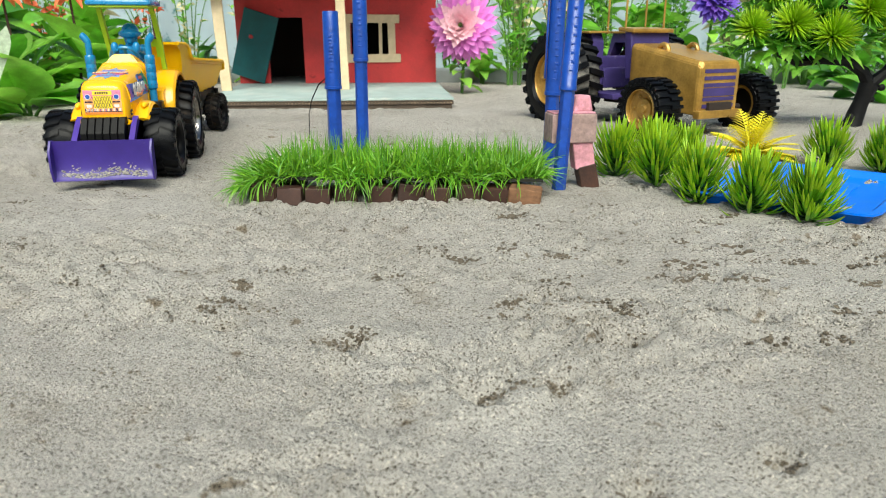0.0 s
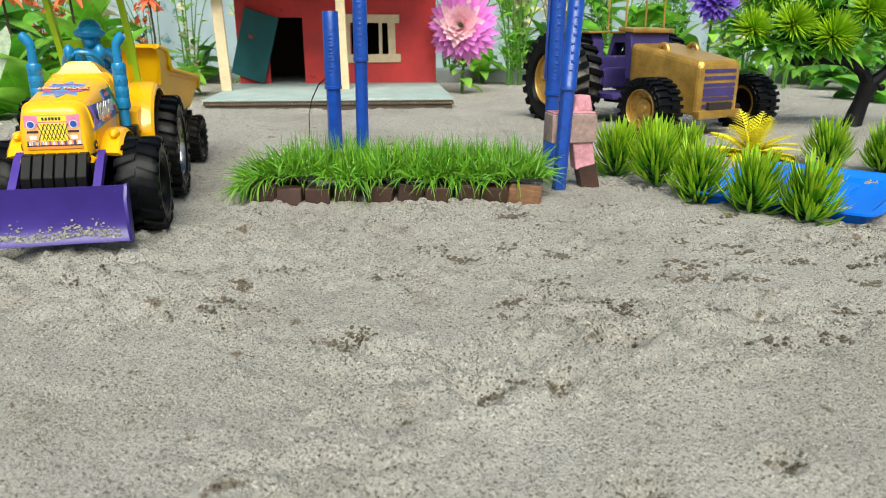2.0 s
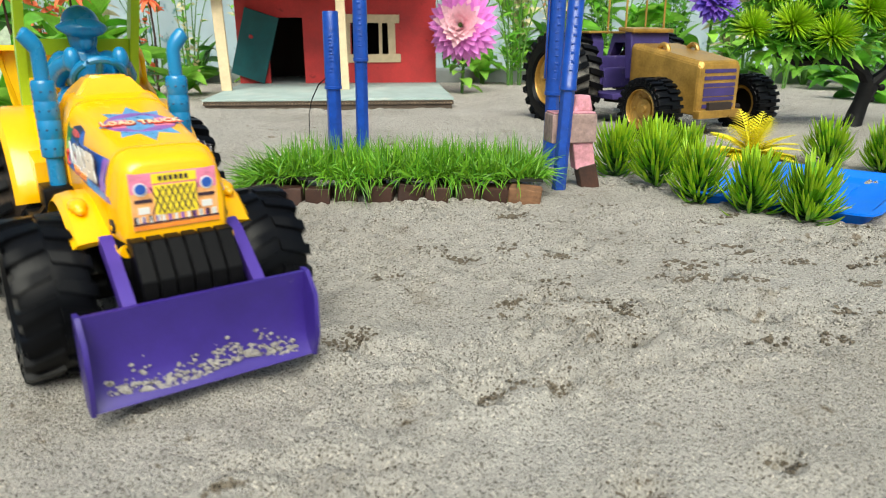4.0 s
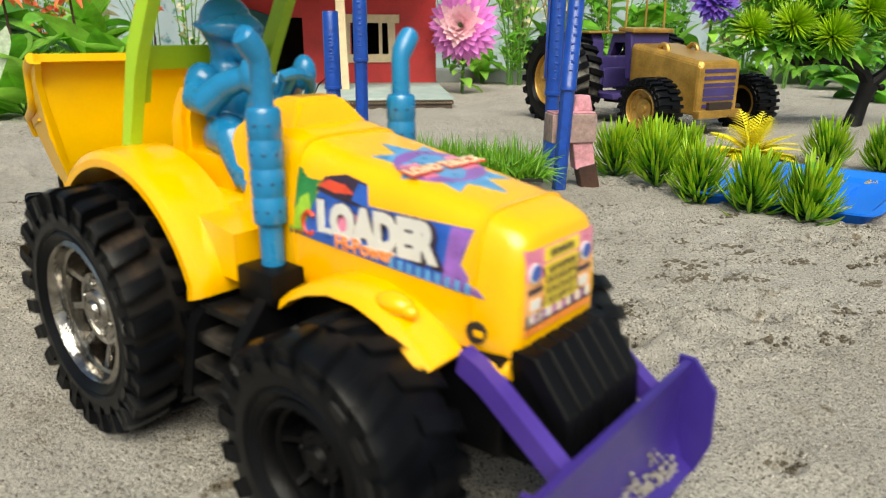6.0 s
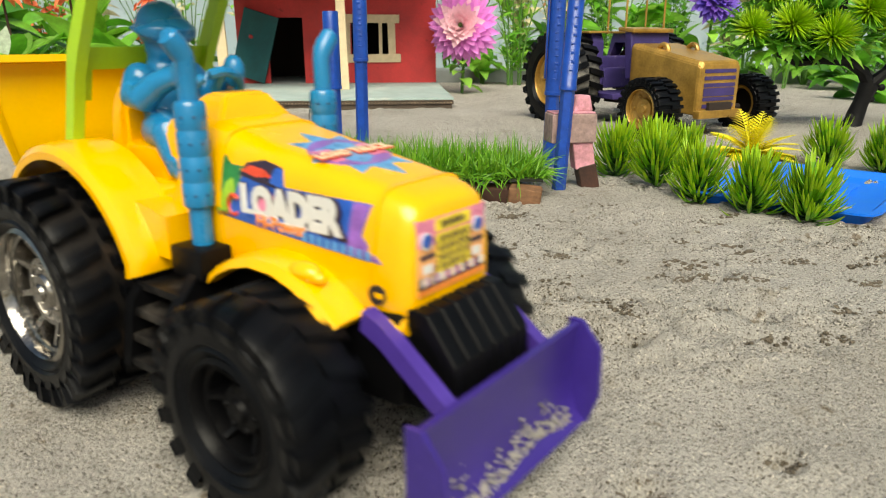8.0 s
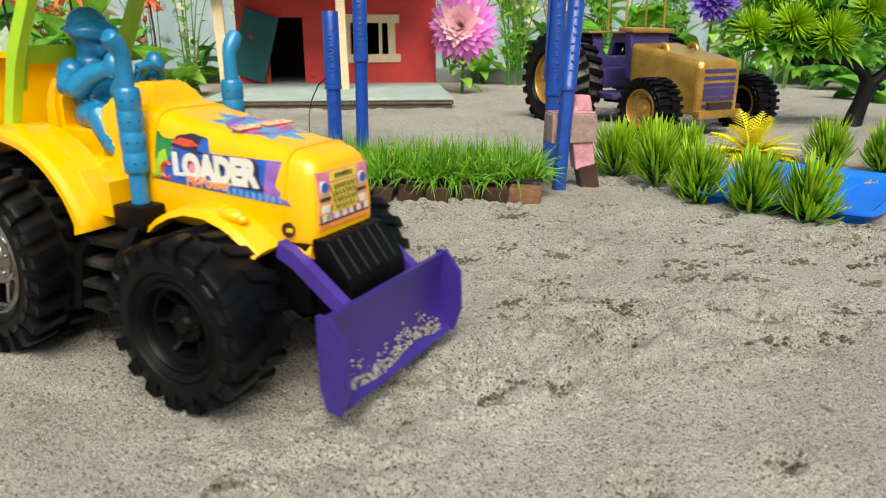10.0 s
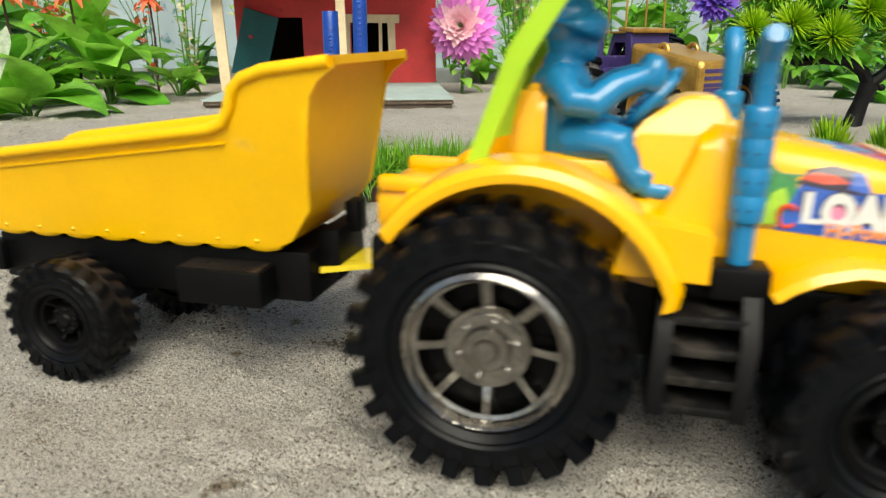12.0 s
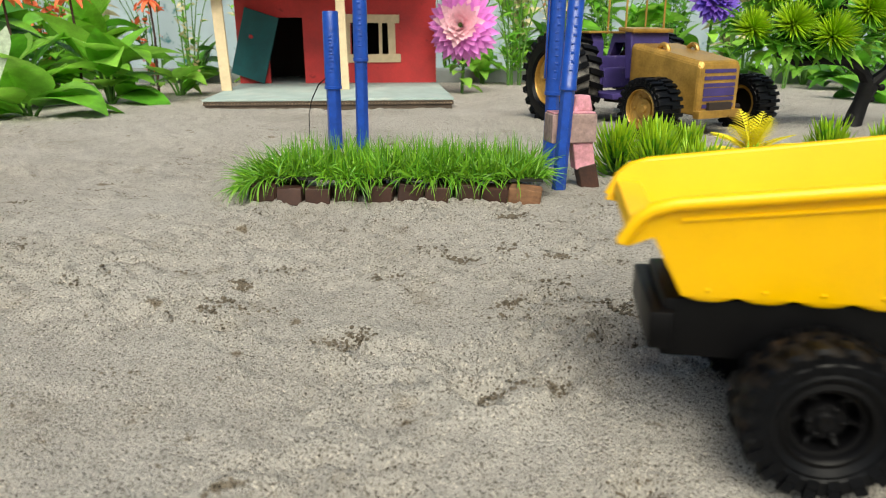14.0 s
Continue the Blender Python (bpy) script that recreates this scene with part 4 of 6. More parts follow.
    for nm, c, sz in (("rear_beam", (-4.35, 0, 4.1), (0.75, 4.7, 1.2)), ("hitch_block", (9.7, 0, 4.75), (0.8, 2.4, 1.9)), ("hitch_lug", (10.15, 0.4, 5.9), (0.55, 0.9, 1.2)), ("axle_block", (0, 0, 3.0), (1.4, 4.0, 1.8)), ("tipping_ram", (0.6, 0, 5.0), (1.2, 3.4, 0.5))):
        bm = bmesh.new()
        box(bm, c, sz, bevel=0.1)
        part(nm, bm, "black", th)
    bm = bmesh.new()
    tube(bm, [(0, -3.2, 2.32), (0, 3.2, 2.32)], 0.36, 12)
    part("axle", bm, "black", th)
    for s in (-1, 1):
        bm = bmesh.new()
        box(bm, (6.3, s * 2.55, 3.9), (3.35, 1.3, 1.3), bevel=0.08)
        tb = part("toolbox", bm, "black", th)
        bm = bmesh.new()
        box(bm, (6.3, s * 2.55, 4.57), (3.1, 1.1, 0.08))
        part("box_lid", bm, "rubber_dusty", tb, "dusty lid")
        for k in range(3):
            bm = bmesh.new()
            box(bm, (5.4 + 0.9 * k, s * 2.55, 4.62), (0.35, 0.3, 0.06), bevel=0.02)
            part("lid_stud", bm, "rubber_dusty", tb)
    bm = bmesh.new()
    loft(bm, [[(9.4, -1.4, 4.1), (9.4, 1.4, 4.1), (9.4, 1.4, 4.32), (9.4, -1.4, 4.32)], [(12.5, -0.5, 4.35), (12.5, 0.5, 4.35), (12.5, 0.5, 4.57), (12.5, -0.5, 4.57)]])
    part("drawbar", bm, "print_yellow", th, "flat dull yellow drawbar")
    wheels = []
    for s in (-1, 1):
        wheels.append((wheel("trailer_wheel", th, 2.36, 1.7, (0, s * 3.35, 2.32), 20, 1.25, "black", "rubber", 6, 0.2, 0.12, s, sweep=0.1), 2.36))
    return th, wheels


loader, loader_wheels = build_loader()
trailer, trailer_wheels = build_trailer()

# ---- plants: helpers ----
def leaf(bm, base, way, length, width, droop=0.4, fold=0.25, rows=5, roll=0.0, slot=0, tip=0.5, jag=0.0):
    """One leaf blade: a folded, drooping strip that starts at base and runs along way."""
    p, d = Vector(base), Vector(way).normalized()
    side = d.cross(Vector((0, 0, 1)))
    side = side.normalized() if side.length > 1e-3 else Vector((1, 0, 0))
    side = Matrix.Rotation(roll, 3, d) @ side
    prev = None
    for i in range(rows + 1):
        u = i / rows
        w = width * 0.5 * max(0.03, math.sin(math.pi * min(1, (u ** tip) * 0.97 + 0.02)))
        w *= 1 - jag * (i % 2)
        nrm = side.cross(d)
        a = bm.verts.new(p - side * w + nrm * w * fold)
        m = bm.verts.new(p)
        b = bm.verts.new(p + side * w + nrm * w * fold)
        if prev:
            for q in ((prev[0], prev[1], m, a), (prev[1], prev[2], b, m)):
                bm.faces.new(q).material_index = slot
        prev = (a, m, b)
        d = (d + Vector((0, 0, -droop / rows))).normalized()
        p = p + d * (length / rows)


def needle(bm, base, way, length, width, curl=0.5, slot=0, rows=3):
    """A thin three-sided plastic needle that curls upwards (curl below 0: downwards)."""
    p, d = Vector(base), Vector(way).normalized()
    rings = []
    for i in range(rows + 1):
        u = i / rows
        w = width * 0.5 * (1.0 - 0.92 * u ** 2)
        s = d.cross(Vector((0.31, 0.2, 0.93))).normalized()
        t = d.cross(s)
        rings.append([bm.verts.new(p + s * w), bm.verts.new(p + (-s * 0.5 + t * 0.8) * w), bm.verts.new(p + (-s * 0.5 - t * 0.8) * w)])
        d = (d + Vector((0, 0, curl / rows))).normalized()
        p = p + d * (length / rows)
    for a, b in zip(rings, rings[1:]):
        for k in range(3):
            bm.faces.new((a[k], a[(k + 1) % 3], b[(k + 1) % 3], b[k])).material_index = slot
    bm.faces.new(rings[-1]).material_index = slot


def curve_needle(bm, base, way, length, width, curl, rows=6):
    """A needle that sweeps outwards and then up; its slots run from dark to light along it, the dark base painting
    inner shade.
    """
    p, d = Vector(base), Vector(way).normalized()
    rings = []
    for i in range(rows + 1):
        u = i / rows
        w = width * 0.5 * (0.8 + 0.45 * u) * (1.0 - u ** 6 * 0.85)
        s = d.cross(Vector((0.05, 0.03, 1.0))).normalized()
        t = d.cross(s)
        rings.append([bm.verts.new(p + s * w), bm.verts.new(p + t * w * 0.45), bm.verts.new(p - s * w), bm.verts.new(p - t * w * 0.45)])
        d = (d + Vector((0, 0, curl / rows))).normalized()
        p = p + d * (length / rows)
    for i, (a, b) in enumerate(zip(rings, rings[1:])):
        for k in range(4):
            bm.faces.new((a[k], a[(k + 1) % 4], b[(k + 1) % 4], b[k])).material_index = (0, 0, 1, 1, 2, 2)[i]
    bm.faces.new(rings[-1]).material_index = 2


def polar(az, el):
    a, e = radians(az), radians(el)
    return Vector((math.cos(a) * math.cos(e), math.sin(a) * math.cos(e), math.sin(e)))


# ---- the red card house ----
def build_house():
    th = thing("toy_house", pose(-0.188, 1.176, hz(-0.188, 1.176) + 0.004, 0.6, 0, 5), "red painted cardboard toy house with an open teal door", "toy house")
    # floor slab of stacked card
    for k, (z, t, mt, ins) in enumerate(((-0.1, 0.8, "cardboard", 0.6), (0.5, 0.3, "cardboard", 0.1), (0.85, 0.3, "cardboard", 0.3), (1.2, 0.3, "slab", 0.0))):
        bm = bmesh.new()
        vs = box(bm, (0, 29, z), (41.5 - ins, 58 - ins, t), bevel=0.04)
        part("card_layer", bm, mt, th, "grey-green painted top card" if mt == "slab" else "torn brown cardboard layer", smooth=False)
    bm = bmesh.new()
    for k in range(150):
        x = -20.5 + 41 * k / 149
        box(bm, (x, 0.3, 0.68 + (0.35 if k % 2 else -0.05)), (0.16, 0.5, 0.2), rot=(0, 30 if k % 2 else -30, 0))
    part("card_flute", bm, "flute", th)
    Y, T, Z0 = 35.0, 0.5, 1.35
    def wall_piece(name, x0, x1, z0, z1, y=Y):
        bm = bmesh.new()
        box(bm, ((x0 + x1) / 2, y + T / 2, (z0 + z1) / 2), (x1 - x0, T, z1 - z0), bevel=0.03)
        return part(name, bm, "house_red", th, smooth=False)
    # openings: door and window
    dx0, dx1, dz = -14.6, -7.4, 14.6
    wx0, wx1, wz0, wz1 = 2.6, 10.6, 7.2, 13.6
    wall_piece("wall_panel", -21.0, dx0, Z0, 30)
    wall_piece("wall_panel", dx0, dx1, dz, 30)
    wall_piece("wall_panel", dx1, wx0, Z0, 30)
    wall_piece("wall_panel", wx0, wx1, Z0, wz0)
    wall_piece("wall_panel", wx0, wx1, wz1, 30)
    wall_piece("wall_panel", wx1, 20.4, Z0, 30)
    for x in (-21.0, 19.9):
        bm = bmesh.new()
        box(bm, (x + 0.25, Y + 11.7, 15.6), (0.5, 22.4, 28.5))
        part("side_wall", bm, "house_red", th, smooth=False)
    # back wall and ceiling near-black: the room's shade is put into their colour
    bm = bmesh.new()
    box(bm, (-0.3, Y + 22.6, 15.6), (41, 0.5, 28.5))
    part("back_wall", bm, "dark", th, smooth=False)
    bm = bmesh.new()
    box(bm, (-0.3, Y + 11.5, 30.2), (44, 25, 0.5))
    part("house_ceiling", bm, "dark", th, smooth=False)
    # pale card core on the corner edge
    bm = bmesh.new()
    for k in range(36):
        box(bm, (20.42, Y + 0.2, 1.8 + 0.78 * k), (0.08, 0.35, 0.34))
    part("card_edge", bm, "cream", th, "pale torn card edge")
    # teal door, hanging askew and open
    bm = bmesh.new()
    vs = box(bm, (0, 0, 0), (7.4, 0.4, 13.6), bevel=0.04)
    door = part("door", bm, "teal", th, "teal painted card door hanging askew", smooth=False, at=pose(-0.172, 0.335, 0.090, 0, 17, -13))
    bm = bmesh.new()
    ball(bm, (-1.1, -0.25, 1.6), 0.5, (1, 0.35, 0.8), 12)
    part("door_knob", bm, "roof_red", door, "small red painted knob")
    # window of flat wooden sticks
    y = Y - 0.22
    stick = [((2.5 - 1.0 + 0.1, y, 10.3), (1.55, 0.35, 9.0), 1), ((10.6 + 0.45, y, 10.4), (1.55, 0.35, 9.0), -1), ((6.5, y - 0.08, 14.4), (12.4, 0.35, 1.7), 0.5), ((6.6, y - 0.08, 6.4), (12.6, 0.35, 1.7), -0.5)]
    for c, s, r in stick:
        bm = bmesh.new()
        box(bm, (0, 0, 0), s, bevel=0.06)
        ob = part("window_stick", bm, "cream", th, "flat bare wooden stick of the window frame", smooth=False, at=Matrix.Translation(Vector(c) * CM) @ pose(0, 0, 0, 0, r, 0))
    bm = bmesh.new()
    box(bm, (4.6, y + 0.1, 10.4), (2.3, 0.3, 7.4), bevel=0.05)
    part("window_shutter", bm, "cream", th, smooth=False)
    bm = bmesh.new()
    box(bm, (8.7, y + 0.12, 10.4), (0.7, 0.3, 7.4), bevel=0.05)
    part("window_shutter", bm, "cream", th, smooth=False)
    # porch posts and roof
    for x, yy, lean, w in ((-20.2, 17.5, -1.8, 1.9), (1.7, 18.5, -1.2, 1.7)):
        bm = bmesh.new()
        box(bm, (0, 0, 12.3), (w, 0.9, 24.6), bevel=0.1)
        part("porch_post", bm, "cream", th, "bare wooden porch post", smooth=False, at=pose(x * CM, yy * CM, 0.0135, 0, lean, 0))
    bm = bmesh.new()
    loft(bm, [[(-24, 14, 18.6), (-24, 36, 21.2), (-24, 36, 22.0), (-24, 14, 19.6)], [(-15.5, 14, 18.9), (-15.5, 36, 21.4), (-15.5, 36, 22.2), (-15.5, 14, 19.9)],
              [(22, 14, 26.5), (22, 36, 29), (22, 36, 30), (22, 14, 27.5)]])
    part("porch_roof", bm, "roof_red", th, "red painted card porch roof", smooth=False)
    for x, z in ((12.9, 13.8), (12.7, 9.0), (-1.5, 10.6), (5.6, 4.6)):
        bm = bmesh.new()
        ball(bm, (x, Y - 0.02, z), 0.8, (0.8, 0.06, 1), 12)
        part("paint_blot", bm, "house_red", th)


build_house()


# ---- blue pens used as posts ----
def build_pen(x, y, cap_z, top_z, r, lean_x, lean_y, clip=False):
    th = thing("blue_pen_post", pose(x, y, hz(x, y) - 0.01, lean_y, lean_x, 0), "blue plastic pen standing upright in the sand", "pen", "blue pen posts")
    bm = bmesh.new()
    tube(bm, [(0, 0, 0), (0, 0, cap_z + 0.5)], r * 0.90, 6)
    bmesh.ops.bevel(bm, geom=list(bm.edges), offset=0.05, segments=2, affect="EDGES")
    part("pen_barrel", bm, "tape", th)
    bm = bmesh.new()
    zs = [cap_z, cap_z + 0.05, cap_z + 0.35, cap_z + 0.4, top_z - 0.15, top_z]
    tube(bm, [(0, 0, z) for z in zs], [r * 0.98, r * 1.06, r * 1.06, r, r * 0.94, r * 0.85], 14)
    rng = random.Random(int(x * 1000))
    for k in range(12):
        box(bm, (rng.uniform(-0.12, 0.12) * r, -r * 0.955, cap_z + 1.6 + k * (top_z - cap_z) * 0.045), (0.42 * r, 0.10, 0.24 if k % 3 else 0.12), bevel=0.03)
    cap = part("pen_cap", bm, "tape", th, "embossed blue pen cap")
    if clip:
        bm = bmesh.new()
        box(bm, (-r - 0.12, -0.1, (cap_z + top_z) / 2), (0.16, 0.4, (top_z - cap_z) * 0.8), bevel=0.04)
        part("pen_clip", bm, "tape", cap)
    return th


build_pen(-0.1235, 0.80, 7.6, 15.9, 0.93, 0.2, 0.4)
build_pen(-0.0885, 0.765, 11.1, 23.0, 0.78, 0.6, 0.0)
build_pen(0.0965, 0.572, 9.0, 24.0, 0.66, 2.9, -2.0)
build_pen(0.107, 0.700, 8.0, 24.0, 0.78, 0.9, 0.0, True)
bm = bmesh.new()
tube(bm, [(-13.0, 79.0, 7.9), (-13.8, 78.9, 7.2), (-14.6, 78.8, 5.6), (-15.0, 78.8, 4.0), (-15.1, 78.8, 1.0)], [0.07, 0.07, 0.06, 0.05, 0.04], 6)
tagged(part("loose_thread", bm, "black"), "thin dark thread tied to a blue pen", "thread")


# ---- strip of artificial turf on little wooden bricks ----
def build_turf():
    th = thing("turf_strip", pose(0, 0, 0), "bright green artificial turf strip on small wooden bricks", "artificial grass")
    rng = random.Random(11)
    bm = bmesh.new()
    n = 26
    front = [(-16.5 + 24.3 * i / n, 53.6 - 0.9 * i / n + rng.uniform(-0.35, 0.35)) for i in range(n + 1)]
    back = [(-16.2 + 24.1 * i / n, 60.5 - 1.0 * i / n + rng.uniform(-0.2, 0.2)) for i in range(n + 1)]
    def mz(x):
        return 1.8 - 1.4 * max(0, (-13.5 - x) / 4) - 0.5 * max(0, 0.9 - abs(x + 6.5))
    rows = [[(x, y + 0.9, mz(x) - 0.3), (x, y + 0.9, mz(x) - 0.08), (bx, by, mz(x) - 0.08), (bx, by, mz(x) - 0.3)] for (x, y), (bx, by) in zip(front, back)]
    loft(bm, rows)
    part("turf_backing", bm, "turf_base", th, "black woven turf backing")
    # tufts: where the front edge hangs over, and bare gaps between
    tufts = ((-15.2, 1.6), (-8.1, 1.7), (-6.6, 0.9), (-0.9, 1.1), (0.9, 1.2), (3.6, 0.7))
    bm = bmesh.new()
    for k in range(3500):
        u, v = rng.random(), rng.random() ** 0.9
        x = -16.3 + 24.0 * u
        hang = max(math.exp(-((x - c) / w_) ** 2) for c, w_ in tufts)
        y = 53.5 - 0.9 * u + 6.9 * v + (0.5 * (1 - hang) if v < 0.2 else 0.0)
        L = rng.uniform(1.7, 3.2) * (1.08 if v > 0.3 else 0.95)
        w = polar(rng.uniform(0, 360), max(12, min(89, rng.gauss(60, 22))))
        if v < 0.22:
            w = (w + Vector((rng.uniform(-0.4, 0.4), -0.55 * hang, -0.25 * hang))).normalized()
        if u < 0.13:
            w = (w + Vector((-0.9 * (0.13 - u) / 0.13, -0.25, -0.2))).normalized()
        if u > 0.94:
            w = (w + Vector((0.45, 0, -0.1))).normalized()
        leaf(bm, (x, y, mz(x) - 0.05), w, L, rng.uniform(0.19, 0.28), droop=rng.uniform(0.3, 2.6) * (0.7 + 0.5 * hang if v < 0.2 else 0.9), fold=0.4, rows=5, roll=rng.uniform(-1.2, 1.2), tip=0.25)
    part("turf_pile", bm, "turf", th, "curling green plastic grass blades")["kind"] = "stuff"
    return th


build_turf()


def build_bricks():
    spec = [(-12.1, 53.2, 2.1, 6, "brick_wood"), (-9.9, 53.3, 2.2, -4, "brick_wood"), (-7.6, 53.6, 2.0, 3, "brick_wood"), (-5.0, 53.9, 1.9, 0, "brick_wood"), (-2.6, 54.0, 2.2, -5, "brick_wood"),
            (-0.4, 52.9, 2.2, 4, "brick_wood"), (2.0, 53.2, 1.8, -3, "brick_wood"), (4.0, 52.7, 2.2, -14, "brick_wood"), (6.2, 52.4, 2.6, -10, "brick_light"), (-14.2, 53.9, 1.8, 2, "brick_wood"),
            (-13.0, 58.5, 2.2, 5, "brick_wood"), (-6.0, 58.5, 2.2, 0, "brick_wood"), (0.5, 58.2, 2.2, -3, "brick_wood"), (5.5, 57.6, 2.2, 4, "brick_wood")]
    for x, y, w, r, mt in spec:
        bm = bmesh.new()
        jit = random.Random(int(x * 37))
        vs = box(bm, (0, 0.75, 0.65), (w * jit.uniform(0.86, 1.04), 1.7, jit.uniform(1.25, 1.5)), bevel=0.09)
        for v in vs:
            v.co += Vector((jit.uniform(-0.06, 0.06), jit.uniform(-0.06, 0.06), jit.uniform(-0.07, 0.07)))
        ob = part("wood_brick", bm, mt, at=pose(x * CM, y * CM, hz(x * CM, y * CM) - jit.uniform(0, 0.003), jit.uniform(-6, 6), jit.uniform(-7, 7), r + jit.uniform(-9, 9)), smooth=False)
        tagged(ob, "raw cut brown wood brick under the turf" if mt == "brick_light" else "dark stained wooden brick half sunk in sand", "wood brick", "bricks under the turf")


build_bricks()


# ---- pink wooden water pump of stacked blocks ----
def build_pump():
    th = thing("wooden_block_post", pose(0.1185, 0.592, hz(0.1185, 0.592) - 0.003), "post of stacked wooden blocks with flaking pink paint", "wooden post")
    def blk(name, c, s, rot, mt, tp=1.0):
        bm = bmesh.new()
        box(bm, c, s, rot, bevel=0.1, taper=tp)
        part(name, bm, mt, th, smooth=False)
    blk("foot_block", (0.55, 0, 1.1), (1.6, 1.3, 2.3), (0, -13, 8), "brick_wood")
    blk("leg_block", (0.0, 0, 3.1), (1.75, 1.4, 2.3), (0, -9, 8), "pink")
    blk("body_block", (-1.1, 0, 5.35), (3.9, 2.2, 2.4), (0, 0, 10), "greywood")
    blk("pink_cap", (-1.1, 0, 6.62), (3.7, 2.1, 0.14), (0, 0, 10), "pink")
    blk("top_block", (-0.3, 0.9, 7.3), (1.9, 1.6, 1.3), (0, 0, 24), "pink", 0.75)


build_pump()


# ---- gold and violet home-made tractor ----
def build_gold_tractor():
    gx, gy = 0.320, 0.88
    th = thing("gold_tractor", pose(gx, gy, hz(gx, gy) - 0.002, 0, 0, -62) @ Matrix.Scale(1.05, 4), "home-made gold and violet wooden tractor with rubber wheels", "toy tractor")
    # hood: from the nose at x=+3 back to x=-9
    bm = bmesh.new()
    def hood_loop(x, w, z0, z1):
        return [(x, -w, z0), (x, w, z0), (x, w, z1 - 0.5), (x, w - 0.35, z1), (x, -w + 0.35, z1), (x, -w, z1 - 0.5)]
    loft(bm, [hood_loop(-8.4, 3.6, 3.2, 10.4), hood_loop(-7.6, 3.7, 3.1, 10.4), hood_loop(2.2, 3.3, 2.6, 8.6), hood_loop(2.5, 3.1, 2.8, 8.3)])
    bmesh.ops.bevel(bm, geom=list(bm.edges), offset=0.1, segments=2, affect="EDGES")
    part("gold_hood", bm, "gold", th, "brushed gold painted hood", smooth=False)
    for s in (-1, 1):
        bm = bmesh.new()
        tube(bm, [(-4.2 + 0.75 * math.cos(a), s * 2.4, 9.55 + 0.75 * math.sin(a)) for a in (math.pi * k / 8 for k in range(9))], 0.32, 8)
        part("hood_loop", bm, "gold", th)
    bm = bmesh.new()
    box(bm, (2.7, 0, 2.7), (1.0, 7.0, 0.9), bevel=0.1)
    part("front_bumper", bm, "gold", th, smooth=False)
    for k in range(6):
        z = 7.5 - 0.78 * k
        bm = bmesh.new()
        box(bm, (2.52, 0, z), (0.12, 5.0, 0.42 if k != 3 else 0.9))
        part("grille_slat", bm, "violet_paint", th, "violet painted grille slat", smooth=False)
    # cab frame
    bm = bmesh.new()
    box(bm, (-9.4, 0, 9.0), (1.2, 6.4, 5.8), rot=(0, -6, 0), bevel=0.15)
    part("dash_panel", bm, "violet_paint", th, smooth=False)
    bm = bmesh.new()
    box(bm, (-9.9, 0, 12.0), (2.9, 6.8, 0.5), rot=(0, 5, 0), bevel=0.15)
    part("dash_top", bm, "gold", th, smooth=False)
    bm = bmesh.new()
    box(bm, (-12.2, 0, 3.9), (5.6, 10.4, 0.7), bevel=0.1)
    part("foot_plate", bm, "violet_paint", th, smooth=False)
    bm = bmesh.new()
    box(bm, (-15.4, 0, 5.9), (2.4, 5.6, 2.6), bevel=0.2)
    box(bm, (-16.5, 0, 7.8), (0.8, 5.6, 1.8), bevel=0.2)
    part("seat_block", bm, "violet_paint", th, smooth=False)
    for s in (-1, 1):
        bm = bmesh.new()
        prism(bm, [(-21, 8.5), (-20, 11.6), (-14.4, 11.6), (-13.9, 10.6), (-13.7, 4.5), (-14.5, 4.5), (-14.8, 10.4), (-19.5, 10.4), (-20.4, 8.5)], s * 3.4, s * 5.2)
        part("side_guard", bm, "violet_paint", th, "violet painted mudguard with gold top", smooth=False)
        bm = bmesh.new()
        box(bm, (-16.8, s * 4.6, 11.75), (7.0, 3.4, 0.3), bevel=0.08)
        part("guard_top", bm, "gold", th, smooth=False)
        bm = bmesh.new()
        tube(bm, [(-13.5, s * 3.2, 11.5), (-13.5, s * 3.1, 26)], 0.13, 8)
        tube(bm, [(-10.2, s * 3.2, 12), (-10.2, s * 3.1, 26)], 0.13, 8)
        part("cab_rod", bm, "gold", th)
    bm = bmesh.new()
    box(bm, (-6, 0, 3.4), (18, 3.6, 1.2))
    tube(bm, [(0, -6.5, 3.0), (0, 6.5, 3.0)], 0.4, 10)
    tube(bm, [(-16.5, -7.5, 5.8), (-16.5, 7.5, 5.8)], 0.5, 10)
    part("gold_chassis", bm, "dark", th)
    for s in (-1, 1):
        wheel("small_wheel", th, 3.5, 3.4, (0, s * 8.0, 3.4), 24, 2.2, "gold", "rubber", 0, 0.3, 0.3, s, "rubber", 0.0, 0.02)
        wheel("big_wheel", th, 6.0, 4.2, (-16.5, s * 8.0, 5.8), 22, 3.4, "gold", "rubber", 0, 0.3, 0.4, s, "rubber_mud", 0.1, 0.05)
    for ob in th.children:
        if ob.name.startswith(("small_wheel", "big_wheel")):
            R = 2.2 if ob.name.startswith("small") else 3.4
            s = 1 if ob.matrix_basis.translation.y > 0 else -1
            bm = bmesh.new()
            hw_ = 1.6 if R < 3 else 2.1
            lathe(bm, [(0.01, s * hw_ * 0.5), (R * 0.5, s * hw_ * 0.55), (R * 0.55, s * hw_ * 0.35), (R * 0.9, s * hw_ * 0.6), (R * 0.9, 0), (0.01, 0)], 32)
            for k in range(6):
                a = math.pi * k / 3
                ball(bm, (R * 0.7 * math.cos(a), s * hw_ * 0.5, R * 0.7 * math.sin(a)), R * 0.1, seg=8)
            part("gold_disc", bm, "gold", ob, "gold painted wheel disc")
    return th


build_gold_tractor()


